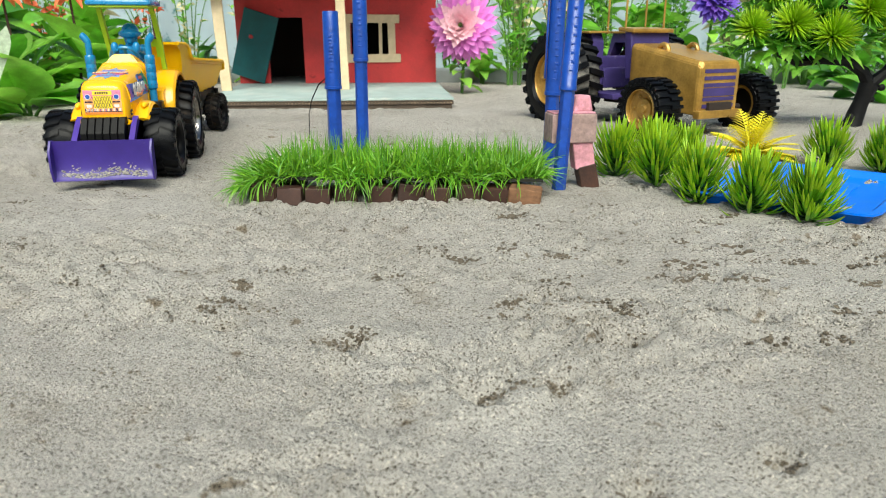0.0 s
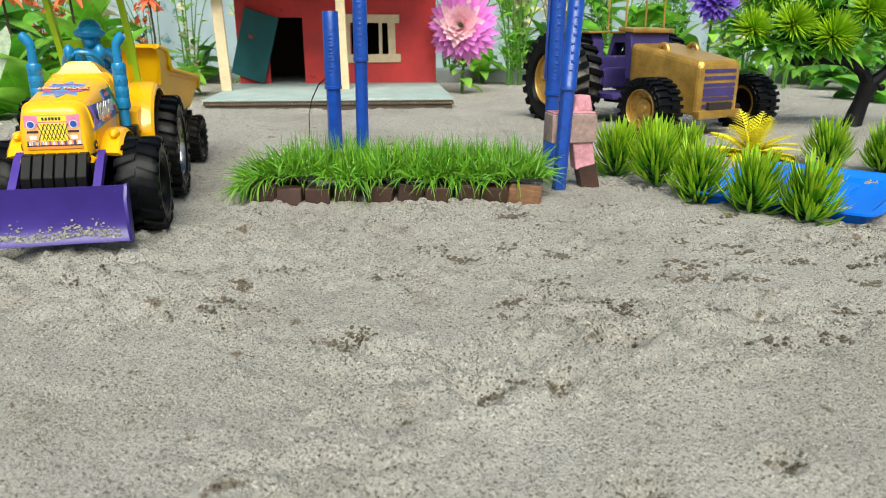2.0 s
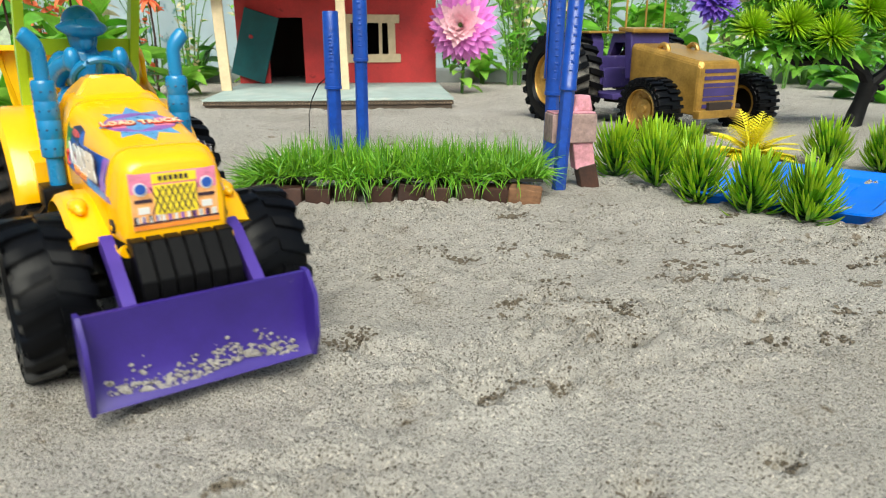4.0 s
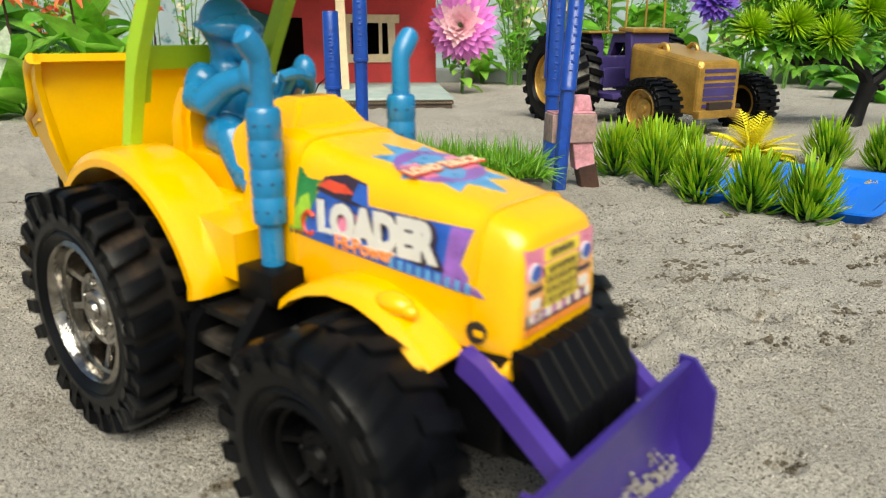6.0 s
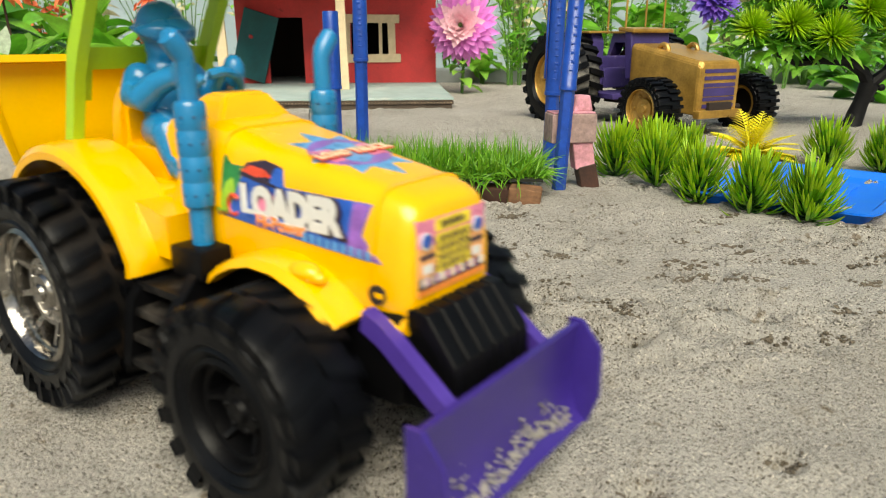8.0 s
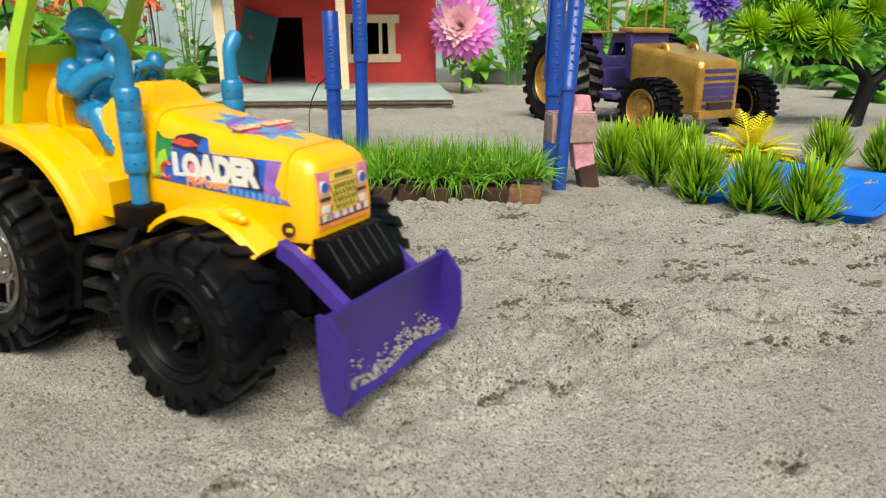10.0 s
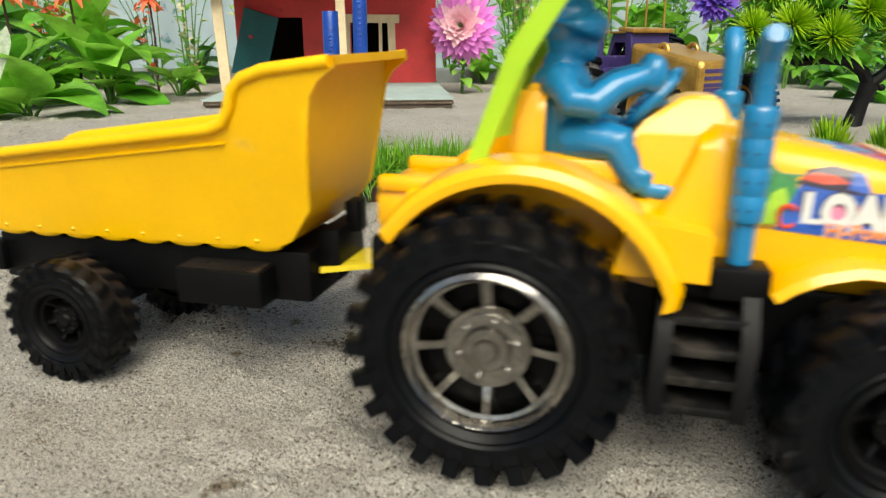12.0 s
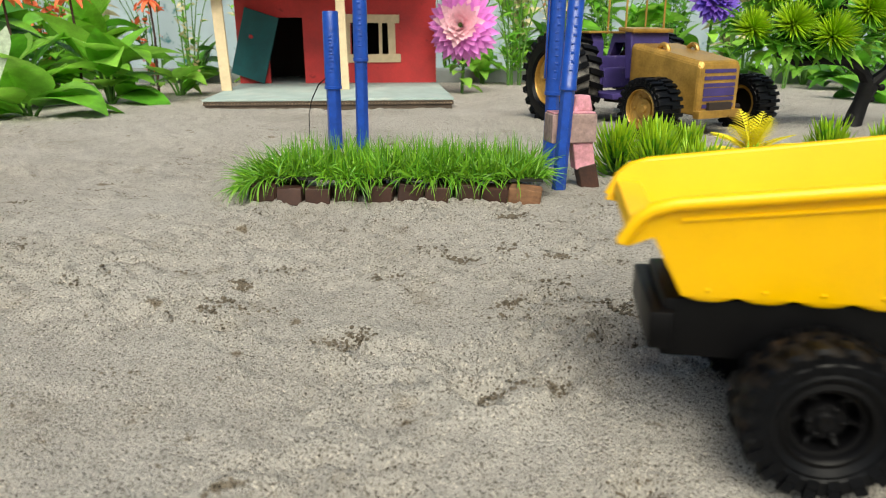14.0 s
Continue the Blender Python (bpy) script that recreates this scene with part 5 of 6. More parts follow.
# ---- plastic bushes round the blue tray ----
def build_bush(x, y, size, turn, seed, spread=1.0, lean=0.0):
    rng = random.Random(seed)
    th = thing("plastic_bush", pose(x, y, hz(x, y) - 0.002, lean, 0, turn), "small green plastic bush with needle leaves, stuck in sand", "plastic bush", "bushes round the tray")
    stem, fol = bmesh.new(), bmesh.new()
    tube(stem, [(0, 0, 0), (0.05, 0, size * 0.3), (0, 0.05, size * 0.6)], [0.16, 0.12, 0.07], 7)
    for b in range(190):
        u = rng.random() ** 0.9
        az = b * 137.5 + rng.uniform(-15, 15)
        d = polar(az, -12 + 52 * u + rng.uniform(-14, 14))
        d.x *= spread
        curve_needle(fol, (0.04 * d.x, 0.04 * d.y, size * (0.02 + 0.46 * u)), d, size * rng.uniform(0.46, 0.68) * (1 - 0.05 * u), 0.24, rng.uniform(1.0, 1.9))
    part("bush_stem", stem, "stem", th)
    part("needle_foliage", fol, ["bush", "bush_mid", "bush_tip"], th, "upcurved green needles with lime tips, bases darkened for inner shade")["kind"] = "stuff"
    return th


for k, (bx, by, bs, bt) in enumerate(((16.0, 63.6, 5.7, 0), (20.6, 66.6, 5.5, 70), (18.1, 58.3, 5.7, 20), (23.8, 67.5, 5.0, 130), (20.1, 53.6, 5.4, 140), (22.7, 49.9, 5.2, 210), (25.5, 47.2, 5.0, 300),
                                       (38.5, 69.0, 5.3, 40), (42.0, 65.6, 5.4, 190))):
    build_bush(bx * CM, by * CM, bs, bt, 40 + k, lean=-3)


def build_fern():
    rng = random.Random(8)
    th = thing("yellow_fern", pose(0.327, 0.735, hz(0.327, 0.735) - 0.002), "bright yellow plastic fern with feathery fronds", "plastic fern")
    for k in range(24):
        bm = bmesh.new()
        az = k * 137.5 + rng.uniform(-14, 14)
        el = (8, 20, 40, 66)[k % 4] + rng.uniform(-8, 8)
        L = rng.uniform(4.2, 5.8)
        p, d = Vector((0, 0, 0.5)), polar(az, el)
        side = polar(az + 90, 0)
        pts = [p]
        n = 14
        for i in range(n):
            d = (d + Vector((0, 0, -0.04))).normalized()
            pts.append(pts[-1] + d * L / n)
        tube(bm, pts, [0.1 - 0.06 * i / n for i in range(n + 1)], 5)
        for i in range(2, n + 1):
            ln = 1.5 * math.sin(math.pi * (0.18 + 0.8 * i / n)) + 0.15
            t = (pts[i] - pts[i - 1]).normalized()
            for s in (-1, 1):
                leaf(bm, pts[i], (side * s + t * 0.75).normalized(), ln, 0.46, droop=0.05, fold=0.2, rows=3, tip=0.6)
        part("frond", bm, "fern", th)


build_fern()


def build_tray():
    th = thing("blue_tray", pose(0.299, 0.564, -0.004, 0, 0, 49), "shallow bright blue plastic tray sunk in the sand", "tray")
    bm = bmesh.new()
    def loop(hx, hy, z, n=72, e=11.0):
        out = []
        for k in range(n):
            a = 2 * math.pi * k / n
            c, s = math.cos(a), math.sin(a)
            out.append((math.copysign(abs(c) ** (2 / e), c) * hx, math.copysign(abs(s) ** (2 / e), s) * hy, z))
        return out
    hx, hy = 8.7, 6.5
    loft(bm, [loop(hx - 0.6, hy - 0.6, 0.0), loop(hx, hy, 1.05), loop(hx + 0.4, hy + 0.4, 1.1), loop(hx + 0.4, hy + 0.4, 1.25), loop(hx - 0.2, hy - 0.2, 1.25), loop(hx - 0.7, hy - 0.7, 0.72), loop(hx - 1.6, hy - 1.6, 0.66), loop(hx - 2.4, hy - 2.4, 0.58)])
    part("tray_shell", bm, "pool", th)
    bm = bmesh.new()
    loft(bm, [loop(hx - 3.4, hy - 3.4, 0.56), loop(hx - 3.4, hy - 3.4, 0.70), loop(hx - 3.9, hy - 3.9, 0.74)])
    part("floor_panel", bm, "pool", th)


build_tray()


# ---- small black-trunked tree ----
def build_tree():
    rng = random.Random(21)
    x, y = 0.545, 0.93
    th = thing("bonsai_tree", pose(x, y, hz(x, y) - 0.004), "small plastic bonsai with black trunk and green needle tufts", "bonsai tree")
    bm = bmesh.new()
    fork = Vector((1.1, 0, 5.7))
    tube(bm, [(-0.6, 0, 0), (-0.2, 0, 0.8), (0.1, 0.1, 2.0), (0.4, 0, 3.4), (0.7, -0.1, 4.6), tuple(fork)], [1.45, 1.15, 1.1, 0.95, 1.05, 1.2], 12)
    for kx, kz, kr in ((-0.7, 1.6, 0.55), (1.5, 3.9, 0.4), (0.2, 3.0, 0.5), (2.6, 5.4, 0.45), (-1.5, 8.7, 0.6), (-5.5, 8.9, 0.5)):
        ball(bm, (kx, -0.3, kz), kr, (1.2, 0.9, 1.0), 10)
    limbs = [[fork, Vector((0.0, 0, 7.4)), Vector((-2.4, -0.3, 8.7)), Vector((-5.6, -0.5, 8.9)), Vector((-9.2, -1, 8.5)), Vector((-11.8, -1, 9.7)), Vector((-14.0, -1, 12.0))],
             [fork, Vector((3.0, 0, 7.4)), Vector((4.4, 0.5, 9.4)), Vector((6.0, 0.5, 12.5))],
             [Vector((-3.0, 0, 8.7)), Vector((-3.9, 0.5, 10.5)), Vector((-3.2, 0.5, 13.5)), Vector((-4.2, 0, 17.5)), Vector((-4.6, 0, 22))],
             [Vector((-7.0, -0.5, 8.7)), Vector((-8.4, -1.2, 10.8)), Vector((-8.8, -2.0, 13.0))]]
    for lb in limbs:
        tube(bm, lb, [0.85 - 0.55 * i / (len(lb) - 1) for i in range(len(lb))], 9)
    part("trunk", bm, "bark", th, "knobbly black moulded trunk")
    # holly leaves in clumps
    lv, ll, nd, nt = bmesh.new(), bmesh.new(), bmesh.new(), bmesh.new()
    centers = [(-15.5, -1, 13.5), (-13.5, -2, 11.5), (-12, -1, 14.5), (-10.5, -2, 12), (-8.5, -2, 14.0), (-7, -2, 11.8), (-5.5, -2, 13.6), (-3.2, -1.5, 11.6), (-1.5, -2, 13.8), (-14, 1, 16), (-9, 1, 16.5), (-4, 0, 16.5), (0.5, -1, 15.5), (2.5, 0, 16.5), (4.5, 0, 14),
               (6.5, 0, 12.5), (8.5, 0, 14), (-11, 1, 18.5), (-6, 1, 19), (0, 1, 19), (5, 1, 18.5), (-15, 0, 18), (8.5, 1, 17.5), (3, -1, 11.8), (-12.5, -2, 10.2), (-10, -2.5, 10.6), (-7.2, -2.5, 10.0), (-4.2, -2.5, 10.4), (-1.2, -2.2, 10.6), (-8.6, -2.5, 12.4), (-5.6, -2.8, 14.6)]
    for cx, cy, cz in centers:
        cx -= 1.5
        for k in range(17):
            az, el = rng.uniform(0, 360), rng.uniform(-40, 60)
            w = polar(az, el)
            leaf(lv if k % 3 else ll, Vector((cx, cy, cz)) + w * rng.uniform(0.1, 1.2), w, rng.uniform(2.2, 3.6), rng.uniform(1.3, 1.9), droop=rng.uniform(0.2, 0.9), fold=0.3, rows=11, roll=rng.uniform(-0.6, 0.6), jag=0.32)
    for cx, cy, cz, R in ((-12.0, -4.4, 13.3, 2.9), (-6.9, -4.2, 12.0, 3.2), (-16.6, -3.6, 12.8, 2.5), (-2.2, -3, 15.0, 2.9), (-13.8, -2, 17.2, 2.8), (-8.4, -2, 17.4, 3.0), (1.6, -3.0, 13.0, 2.9)):
        for k in range(150):
            u = 1 - 1.45 * (k + 0.5) / 150
            w = polar(k * 137.5 + rng.uniform(-6, 6), math.degrees(math.asin(u)))
            w = Matrix.Rotation(radians(38), 3, "X") @ w
            needle(nt if u > -0.15 else nd, Vector((cx, cy, cz)) + w * 0.3, w, R * rng.uniform(0.82, 1.02), 0.46, curl=0.25)
    part("serrated_foliage", lv, "leaf", th)["kind"] = "stuff"
    part("pale_serrated_foliage", ll, "leaf_light", th)["kind"] = "stuff"
    part("needle_tuft", nd, "bush_mid", th)["kind"] = "stuff"
    part("tuft_tip", nt, "bush_tip", th)["kind"] = "stuff"


build_tree()

bm = bmesh.new()
tube(bm, [(0, 0, 0), (0.6, 0, 24)], 0.9, 16)
tagged(part("yellow_rod", bm, "print_yellow", at=pose(0.553, 0.80, hz(0.553, 0.80) - 0.005)), "plain yellow plastic rod standing in the sand", "rod")


# ---- planting behind the sand ----
def broadleaf(x, y, h, n, lmin, lmax, seed, mats=("leaf", "leaf_deep"), label="broad-leaved green potted plant", width=0.62, facing=None):
    rng = random.Random(seed)
    th = thing("broadleaf_plant", pose(x, y, hz(x, y) - 0.003), label, "plant", "plants behind the sand")
    stem = bmesh.new()
    bms = [bmesh.new() for _ in mats]
    for k in range(n):
        az = rng.uniform(0, 360) if facing is None else facing + rng.gauss(0, 55)
        el = rng.uniform(-5, 70)
        z0 = h * rng.uniform(0.1, 1.0)
        o = polar(az, 0) * rng.uniform(0.2, 2.5)
        base = Vector((o.x, o.y, z0))
        tube(stem, [(o.x * 0.2, o.y * 0.2, 0), (o.x * 0.6, o.y * 0.6, z0 * 0.6), tuple(base)], [0.25, 0.2, 0.14], 6)
        L = rng.uniform(lmin, lmax)
        leaf(bms[k % len(bms)], base, polar(az, el), L, L * width * rng.uniform(0.8, 1.1), droop=rng.uniform(0.4, 1.4), fold=0.22, rows=7, roll=rng.uniform(-0.5, 0.5), tip=0.7)
    part("stalk", stem, "stem", th)["kind"] = "stuff"
    for b, mname in zip(bms, mats):
        part("foliage", b, mname, th)["kind"] = "stuff"
    return th


def sprig(x, y, h, n, mats, seed, L=(2, 4), w=0.3, label="feathery artificial greenery", stalks=6, el=(10, 70)):
    rng = random.Random(seed)
    th = thing("foliage_sprig", pose(x, y, hz(x, y) - 0.003), label, "plant", "plants behind the sand")
    stem = bmesh.new()
    bms = [bmesh.new() for _ in mats]
    for s in range(stalks):
        az, lean = rng.uniform(0, 360), rng.uniform(0, 0.35)
        o = polar(az, 0)
        pts = [Vector((o.x * 1.5, o.y * 1.5, 0)) + Vector((o.x * lean * u * u * h, o.y * lean * u * u * h, u * h)) for u in (0, 0.25, 0.5, 0.75, 1)]
        tube(stem, pts, [0.22, 0.2, 0.16, 0.12, 0.08], 6)
        for k in range(n // stalks):
            u = rng.uniform(0.08, 1.0) * 4
            i = min(3, int(u))
            p = pts[i].lerp(pts[i + 1], u - i)
            ln = rng.uniform(*L)
            leaf(bms[k % len(bms)], p, polar(rng.uniform(0, 360), rng.uniform(*el)), ln, ln * w, droop=rng.uniform(0.1, 0.8), fold=0.3, rows=3, roll=rng.uniform(-0.8, 0.8))
    part("stalk", stem, "stem", th)["kind"] = "stuff"
    for b, mname in zip(bms, mats):
        part("foliage", b, mname, th)["kind"] = "stuff"
    return th


def dahlia(x, y, z, r, petal_mats, seed, label, tilt=70, turn=0, stalk=True):
    rng = random.Random(seed)
    th = thing("dahlia_flower", pose(x, y, hz(x, y) - 0.003), label, "artificial flower", "dahlias")
    if stalk:
        bm = bmesh.new()
        tube(bm, [(0, 2.5, 0), (0.3, 2.6, z * 0.5), (0, 1.2, z)], [0.35, 0.3, 0.3], 8)
        part("stalk", bm, "stem", th)
        bm = bmesh.new()
        for k in range(9):
            az = 200 + k * 33 + rng.uniform(-10, 10)
            leaf(bm, (0, 1.5, z * rng.uniform(0.1, 0.75)), polar(az, rng.uniform(5, 45)), rng.uniform(4, 7), rng.uniform(2.2, 3.4), droop=1.0, fold=0.25, rows=6, tip=0.7)
        part("foliage", bm, "leaf_light", th)
    bms = [bmesh.new() for _ in petal_mats]
    mt = Matrix.Translation((0, 0, z)) @ Matrix.Rotation(radians(turn), 4, "Z") @ Matrix.Rotation(radians(tilt), 4, "X")
    for ring in range(6):
        n = 13 + ring * 3
        u = ring / 5
        for k in range(n):
            az = 360 * (k + 0.5 * (ring % 2)) / n + rng.uniform(-5, 5)
            el = 66 - 70 * u + rng.uniform(-6, 6)
            L = r * (0.45 + 0.62 * u) * rng.uniform(0.9, 1.08)
            slot = 0 if u < 0.55 + rng.uniform(-0.12, 0.12) else 1
            b = bms[min(slot, len(bms) - 1)]
            n0 = len(b.verts)
            leaf(b, polar(az, el) * 0.12 * r + Vector((0, 0, 0.15 * r * (1 - u))), polar(az, el), L, r * 0.33, droop=-0.3 + 0.35 * u, fold=0.32, rows=6, tip=1.15)
            b.verts.ensure_lookup_table()
            for v in b.verts[n0:]:
                v.co = mt @ v.co
    for b, mname in zip(bms, petal_mats):
        part("petal_whorl", b, mname, th)
    bm = bmesh.new()
    ball(bm, mt @ Vector((0, 0, 0.32 * r)), r * 0.09, seg=10)
    part("flower_centre", bm, "stem", th)
    return th


def lily(x, y, z, r, seed, turn=0):
    rng = random.Random(seed)
    th = thing("orange_lily", pose(x, y, hz(x, y) - 0.003), "orange artificial lily on a thin dark stem", "artificial flower", "orange lilies")
    bm = bmesh.new()
    tube(bm, [(0, 0, 0), (0.5, 0, z * 0.6), (0.3, -0.3, z)], [0.28, 0.22, 0.2], 7)
    part("stalk", bm, "brick_wood", th)
    bm = bmesh.new()
    for k in range(7):
        leaf(bm, (0.3, -0.3, z), polar(turn + k * 51 + rng.uniform(-8, 8), rng.uniform(-25, 40)), r * rng.uniform(0.85, 1.1), r * 0.36, droop=1.2, fold=0.35, rows=6, tip=0.75)
    part("petal_whorl", bm, "orange", th)


# left bank
broadleaf(-0.72, 1.22, 9, 26, 8, 13, 101, ('leaf_light', 'leaf'))
broadleaf(-0.60, 1.28, 10, 22, 8, 13, 102, ("leaf", "leaf_light"))
broadleaf(-0.86, 1.30, 12, 30, 7, 11, 103)
broadleaf(-0.54, 1.46, 4, 12, 5, 8, 104, ("leaf_light", "leaf"))
broadleaf(-0.98, 1.55, 16, 34, 7, 12, 105)
broadleaf(-0.78, 1.62, 17, 30, 7, 12, 106, ("leaf", "leaf_light"))
broadleaf(-0.62, 1.06, 3, 9, 9, 13, 107, ("leaf_light", "leaf"), facing=-60, width=0.75)
broadleaf(-0.62, 1.8, 8, 14, 6, 9, 108, ("leaf_deep", "leaf"))
broadleaf(-0.46, 1.86, 7, 12, 5, 8, 109, ("leaf_light", "leaf"))
sprig(-0.60, 1.7, 24, 130, ("cream_leaf", "leaf"), 111, (1.2, 2.6), 0.5, "cream blossom spray with grey-green leaves", 7)
sprig(-0.70, 1.75, 22, 80, ("orange", "leaf_deep"), 112, (1.5, 3), 0.5, "spray of small orange blossoms", 6)
sprig(-0.52, 2.05, 20, 90, ("cream_leaf", "leaf_light"), 113, (1.5, 3), 0.4, "pale dry-looking foliage spray", 6)
for k, (lx, ly, lz, lr) in enumerate(((-0.80, 1.18, 17.2, 5.0), (-0.73, 1.22, 18.5, 4.8), (-0.66, 1.3, 19.5, 4.5), (-0.95, 1.4, 18.5, 5.0), (-0.60, 1.5, 19.0, 3.5))):
    lily(lx, ly, lz, lr, 120 + k, 40 * k)
broadleaf(-0.78, 1.08, 1.5, 4, 10, 13, 171, ("leaf_light", "leaf"), "low plant with very large pale green leaves", facing=-15, width=0.8)
# pale striped leaf
th_ = thing("striped_leaf", pose(-0.600, 0.955, 0.006), "long pale striped leaf leaning out of the planting", "plant")
bm = bmesh.new()
leaf(bm, (-1.6, 0, 0), Vector((0.26, 0.1, 0.95)), 13.6, 1.9, droop=0.02, fold=0.12, rows=14, roll=1.35, tip=3.4)
part("leaf_blade", bm, "stripe", th_)
# behind and right of the house
dahlia(0.040, 1.48, 13.6, 6.3, ("rose", "magenta"), 131, "large pink and magenta artificial dahlia", 80, -14)
dahlia(0.60, 1.62, 19.8, 5.2, ("violet", "violet"), 132, "violet artificial dahlia among leaves", 66, 0)
sprig(0.17, 1.72, 26, 150, ("leaf_light", "leaf"), 141, (3, 6), 0.22, "light green feathery artificial fern", 7, (20, 80))
sprig(0.28, 1.75, 22, 120, ("peach", "cream_leaf"), 142, (1.2, 2.6), 0.5, "peach and cream blossom spray", 8)
sprig(0.42, 1.78, 24, 150, ("leaf_light", "leaf"), 143, (1.2, 2.4), 0.5, "fine light green artificial sprig", 8)
broadleaf(0.55, 1.72, 17, 18, 6, 9, 144, ("leaf", "leaf_light"))
sprig(0.80, 1.7, 24, 140, ("leaf_light", "leaf"), 145, (4, 8), 0.16, "upright light green grassy sprig", 7, (45, 85))
sprig(0.62, 1.95, 22, 120, ("leaf", "leaf_deep"), 146, (2, 4), 0.4, "dark green artificial sprig", 7)
broadleaf(0.92, 1.62, 9, 16, 7, 11, 147, ("leaf", "leaf_deep"))
broadleaf(1.10, 1.66, 12, 18, 7, 11, 148, ("leaf_light", "leaf"))
broadleaf(0.80, 1.34, 5, 9, 6, 9, 149, ("leaf_deep", "leaf"))
sprig(1.22, 1.8, 24, 140, ("rose", "leaf_deep"), 150, (1.5, 3), 0.5, "spray of small pink blossoms among dark leaves", 7)
sprig(1.02, 2.0, 24, 140, ("leaf", "leaf_light"), 151, (2, 5), 0.35, "bushy green artificial shrub", 8)
sprig(0.06, 2.0, 24, 140, ("leaf", "leaf_deep"), 152, (3, 6), 0.4, "dark leafy artificial shrub", 7)
sprig(0.34, 2.05, 24, 140, ("leaf_light", "leaf"), 153, (2, 5), 0.35, "bushy green artificial shrub", 8)
sprig(-1.05, 1.95, 26, 140, ("leaf", "orange"), 154, (3, 6), 0.4, "leafy shrub with orange blossoms", 7)
sprig(1.35, 1.6, 26, 140, ("leaf", "leaf_deep"), 155, (4, 8), 0.4, "dark leafy artificial shrub", 7)

# denser second row behind
for k in range(15):
    px = -1.45 + 0.21 * k
    if -0.86 < px < -0.02:
        continue
    sprig(px, 2.06 + 0.05 * (k % 3), 30, 150, (("leaf", "leaf_light"), ("leaf_deep", "leaf"), ("leaf_light", "cream_leaf"))[k % 3], 200 + k, (4, 8), (0.45, 0.3, 0.55)[k % 3], "leafy green artificial shrub in the back row", 8, (0, 70))
for k in range(7):
    px = (-1.28, -1.1, -0.95, 0.30, 0.50, 1.25, 1.45)[k]
    broadleaf(px, 1.80 + 0.04 * (k % 2), 16, 22, 7, 12, 230 + k, (("leaf", "leaf_light"), ("leaf_deep", "leaf"))[k % 2])

for k in range(9):
    px = 0.10 + 0.135 * k
    broadleaf(px, 1.80 + 0.05 * (k % 2), 6 + 3 * (k % 3), 16, 5, 9, 260 + k, (("leaf", "leaf_light"), ("leaf_deep", "leaf"), ("leaf_light", "leaf_deep"))[k % 3], "low broad-leaved green plant at the kerb")

# ---- low kerb and backdrop cloth ----
bm = bmesh.new()
box(bm, (40, 188, 1.6), (260, 6, 5.0), bevel=0.5)
tagged(part("kerb", bm, "kerb", smooth=False), "low grey concrete kerb behind the sand", "kerb", kind="structure")
bm = bmesh.new()
n = 120
loft(bm, [[(-420 + 840 * i / n, 262 + 4 * math.sin(i * 0.9) + 3 * math.sin(i * 0.37), z) for i in range(n + 1)] for z in (-2, 45, 90)], cap=False, closed=False)
bmesh.ops.solidify(bm, geom=list(bm.faces), thickness=0.4)
tagged(part("backdrop", bm, "cloth"), "pale blue and teal mottled cloth hung behind the plants", "cloth backdrop", kind="structure")

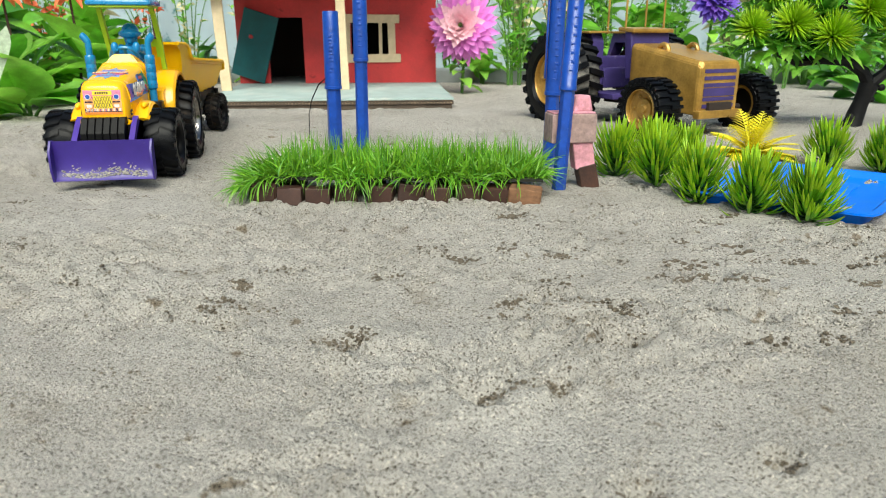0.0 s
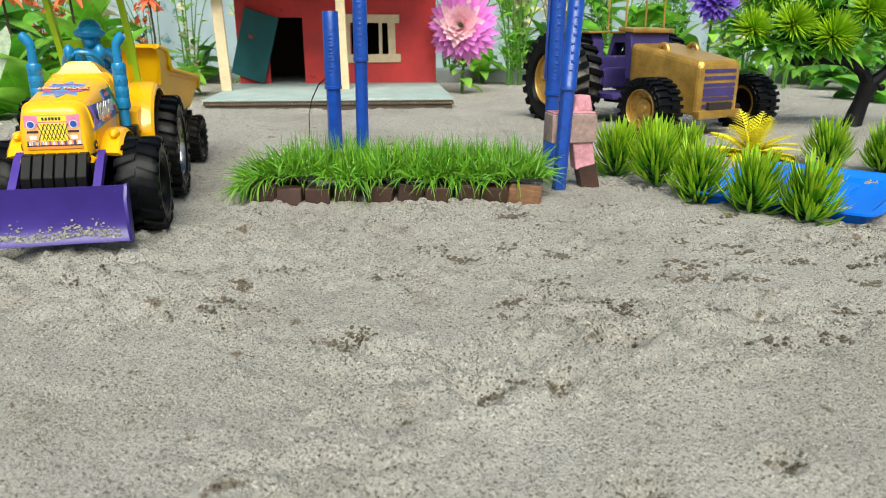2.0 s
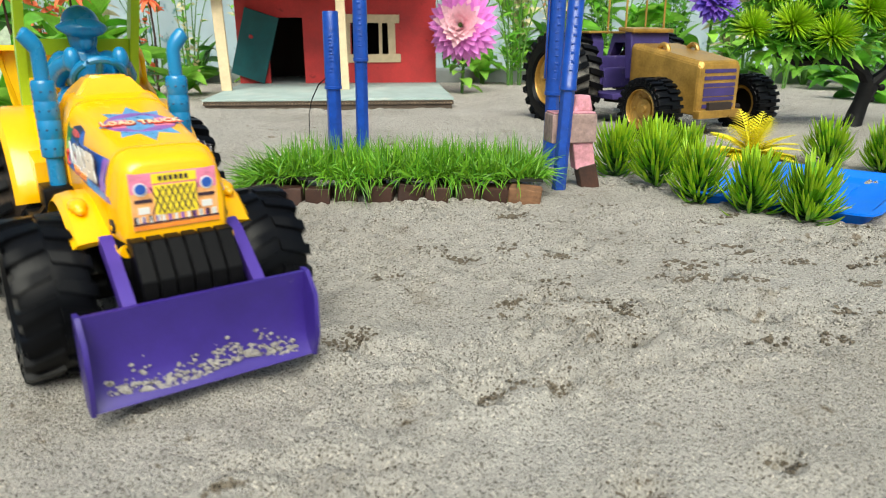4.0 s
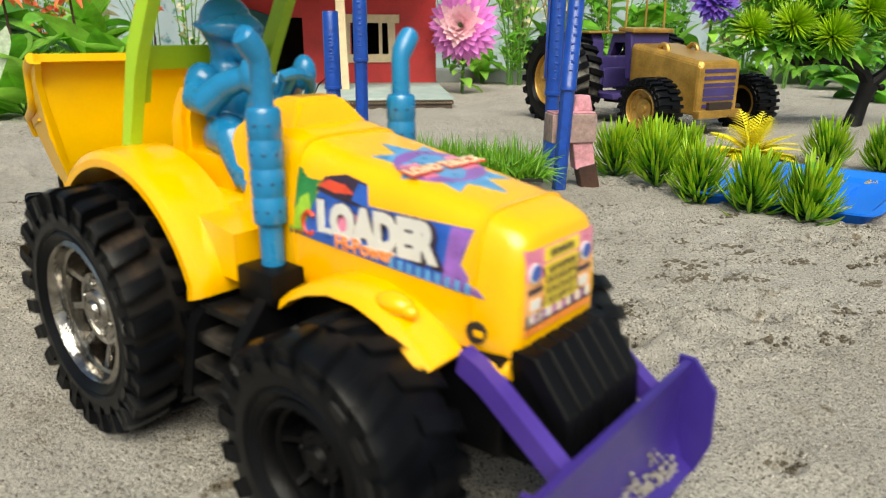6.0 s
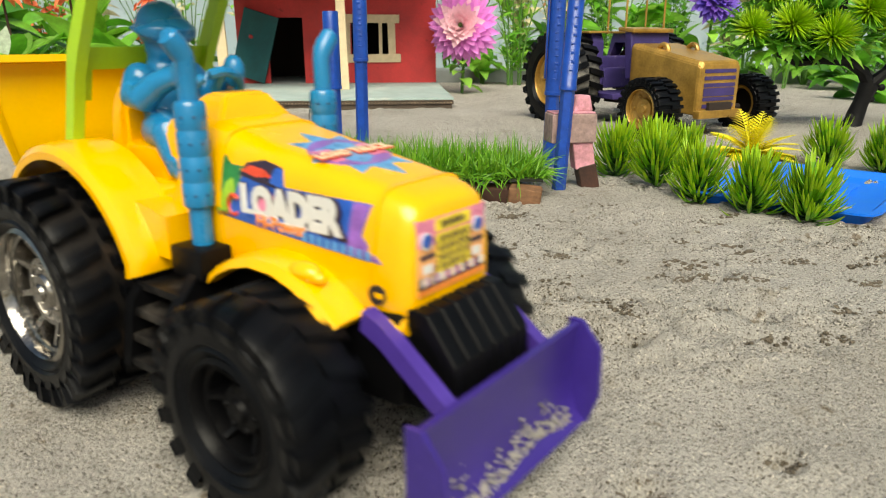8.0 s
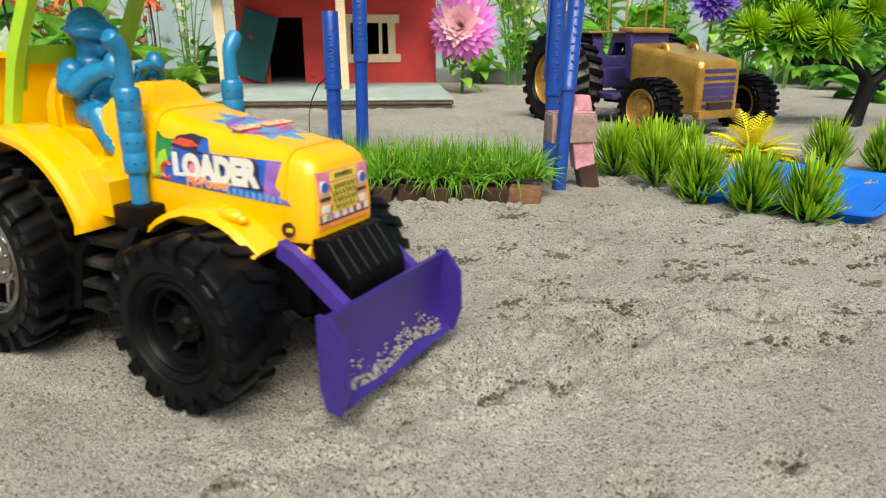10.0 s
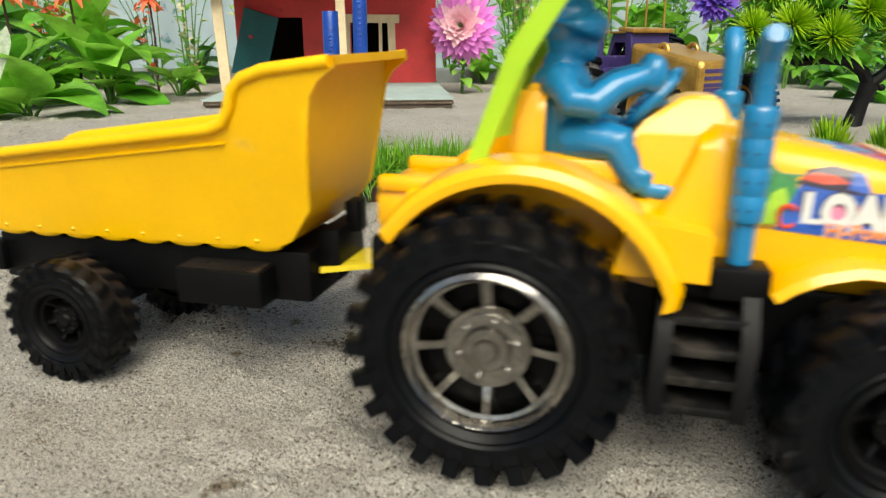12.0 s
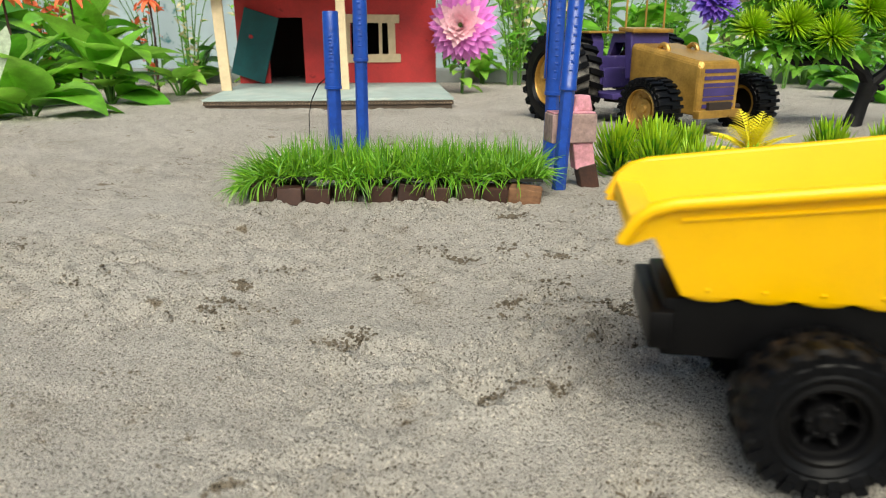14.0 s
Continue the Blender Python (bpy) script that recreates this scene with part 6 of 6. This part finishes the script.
# ---- what moves: the loader drives in, halts, backs off, then pulls its trailer past ----
# seconds, x and y of the rear axle in cm, heading in degrees, heading of the drawbar, heading of the trailer
DRIVE = [(0.0, -31.5, 74.1, -79.7, -90, -90), (0.5, -29.8, 67.7, -79.2, -88, -88), (1.0, -28.7, 63.4, -79, -86.5, -86.5), (1.5, -27.4, 59.4, -78.6, -85, -85), (2.0, -26.3, 54.95, -76.5, -83, -83), (2.5, -24.9, 49.8, -72.5, -81, -81),
         (3.0, -23.15, 44.25, -65.6, -78.5, -78.5), (3.2, -22.3, 41.9, -62.5, -77, -77), (4.2, -17.0, 34.4, -51.5, -70, -70), (5.3, -11.95, 28.3, -42.7, -60, -60), (5.5, -11.0, 27.4, -41.4, -59, -59), (6.0, -8.15, 24.5, -39.5, -57, -57),
         (6.5, -5.75, 22.4, -39.0, -55.5, -55.5), (7.0, -3.85, 20.6, -38.8, -54, -54), (7.15, -3.9, 20.55, -38.7, -54, -54), (7.5, -6.1, 22.6, -38.6, -55, -55), (8.0, -11.0, 26.4, -37.0, -56, -56), (8.2, -12.9, 27.9, -36.8, -56.5, -56.5),
         (9.2, -17.6, 32.0, -33.5, -54, -54), (10.3, -14.1, 29.8, -25.2, -44, -41), (10.5, -12.35, 28.7, -23.5, -42, -37), (11.0, -7.65, 25.8, -18.0, -33, -27), (11.5, -3.4, 23.9, -14.4, -26, -20),
         (12.0, 2.2, 22.3, -12.8, -21.5, -15.5), (12.5, 7.6, 20.85, -12.0, -18, -13), (13.0, 13.75, 19.65, -11.2, -15.4, -12.6), (13.1, 15.7, 19.15, -11, -15, -12.5), (13.5, 21.7, 17.95, -10.5, -13.5, -11.5), (14.0, 27.0, 17.25, -10.5, -12.5, -9.5)]
HITCH_BACK, BAR = 4.2, 12.0


def motions():
    t = np.array([r[0] for r in DRIVE])
    vals = np.array([r[1:] for r in DRIVE])
    slope = np.gradient(vals, t, axis=0)

    def at(s):
        i = int(np.clip(np.searchsorted(t, s, side="right") - 1, 0, len(t) - 2))
        h = t[i + 1] - t[i]
        u = (s - t[i]) / h
        a, b, c, d = 2 * u**3 - 3 * u**2 + 1, u**3 - 2 * u**2 + u, -2 * u**3 + 3 * u**2, u**3 - u**2
        return a * vals[i] + b * h * slope[i] + c * vals[i + 1] + d * h * slope[i + 1]

    times = [k / 10 for k in range(141)]
    main, tail, roll, roll_t = [], [], [], []
    dist = dist_t = 0.0
    last = last_t = None
    for s in times:
        x, y, yaw, yaw_t, yaw_b = at(s)
        f = Vector((math.cos(radians(yaw)), math.sin(radians(yaw))))
        g = Vector((math.cos(radians(yaw_t)), math.sin(radians(yaw_t))))
        p = Vector((x, y))
        q = p - f * HITCH_BACK - g * BAR
        if last is not None:
            dist += (p - last).dot(f)
            dist_t += (q - last_t).dot(g)
        last, last_t = p, q
        zr = hz(p.x * CM, p.y * CM)
        nose = p + f * 10.65
        zf = hz(nose.x * CM, nose.y * CM)
        zr, zf = max(0.0, zr) * 0.8, max(0.0, zf) * 0.8
        main.append((s, pose(p.x * CM, p.y * CM, zr, 0, math.degrees(math.atan2(zr - zf, 0.1065)), yaw)))
        zq = max(0.0, hz(q.x * CM, q.y * CM)) * 0.8
        zh = zr
        tail.append((s, pose(q.x * CM, q.y * CM, zq, 0, math.degrees(math.atan2(zq - zh, 0.12)), yaw_b)))
        roll.append(dist)
        roll_t.append(dist_t)
    walk(loader, main)
    walk(trailer, tail)
    for group, way in ((loader_wheels, roll), (trailer_wheels, roll_t)):
        for ob, r in group:
            c = ob.matrix_basis.translation.copy() / CM
            walk(ob, [(s, pose(c.x * CM, c.y * CM, c.z * CM, 0, math.degrees(d / r), 0)) for s, d in zip(times, way)])


motions()
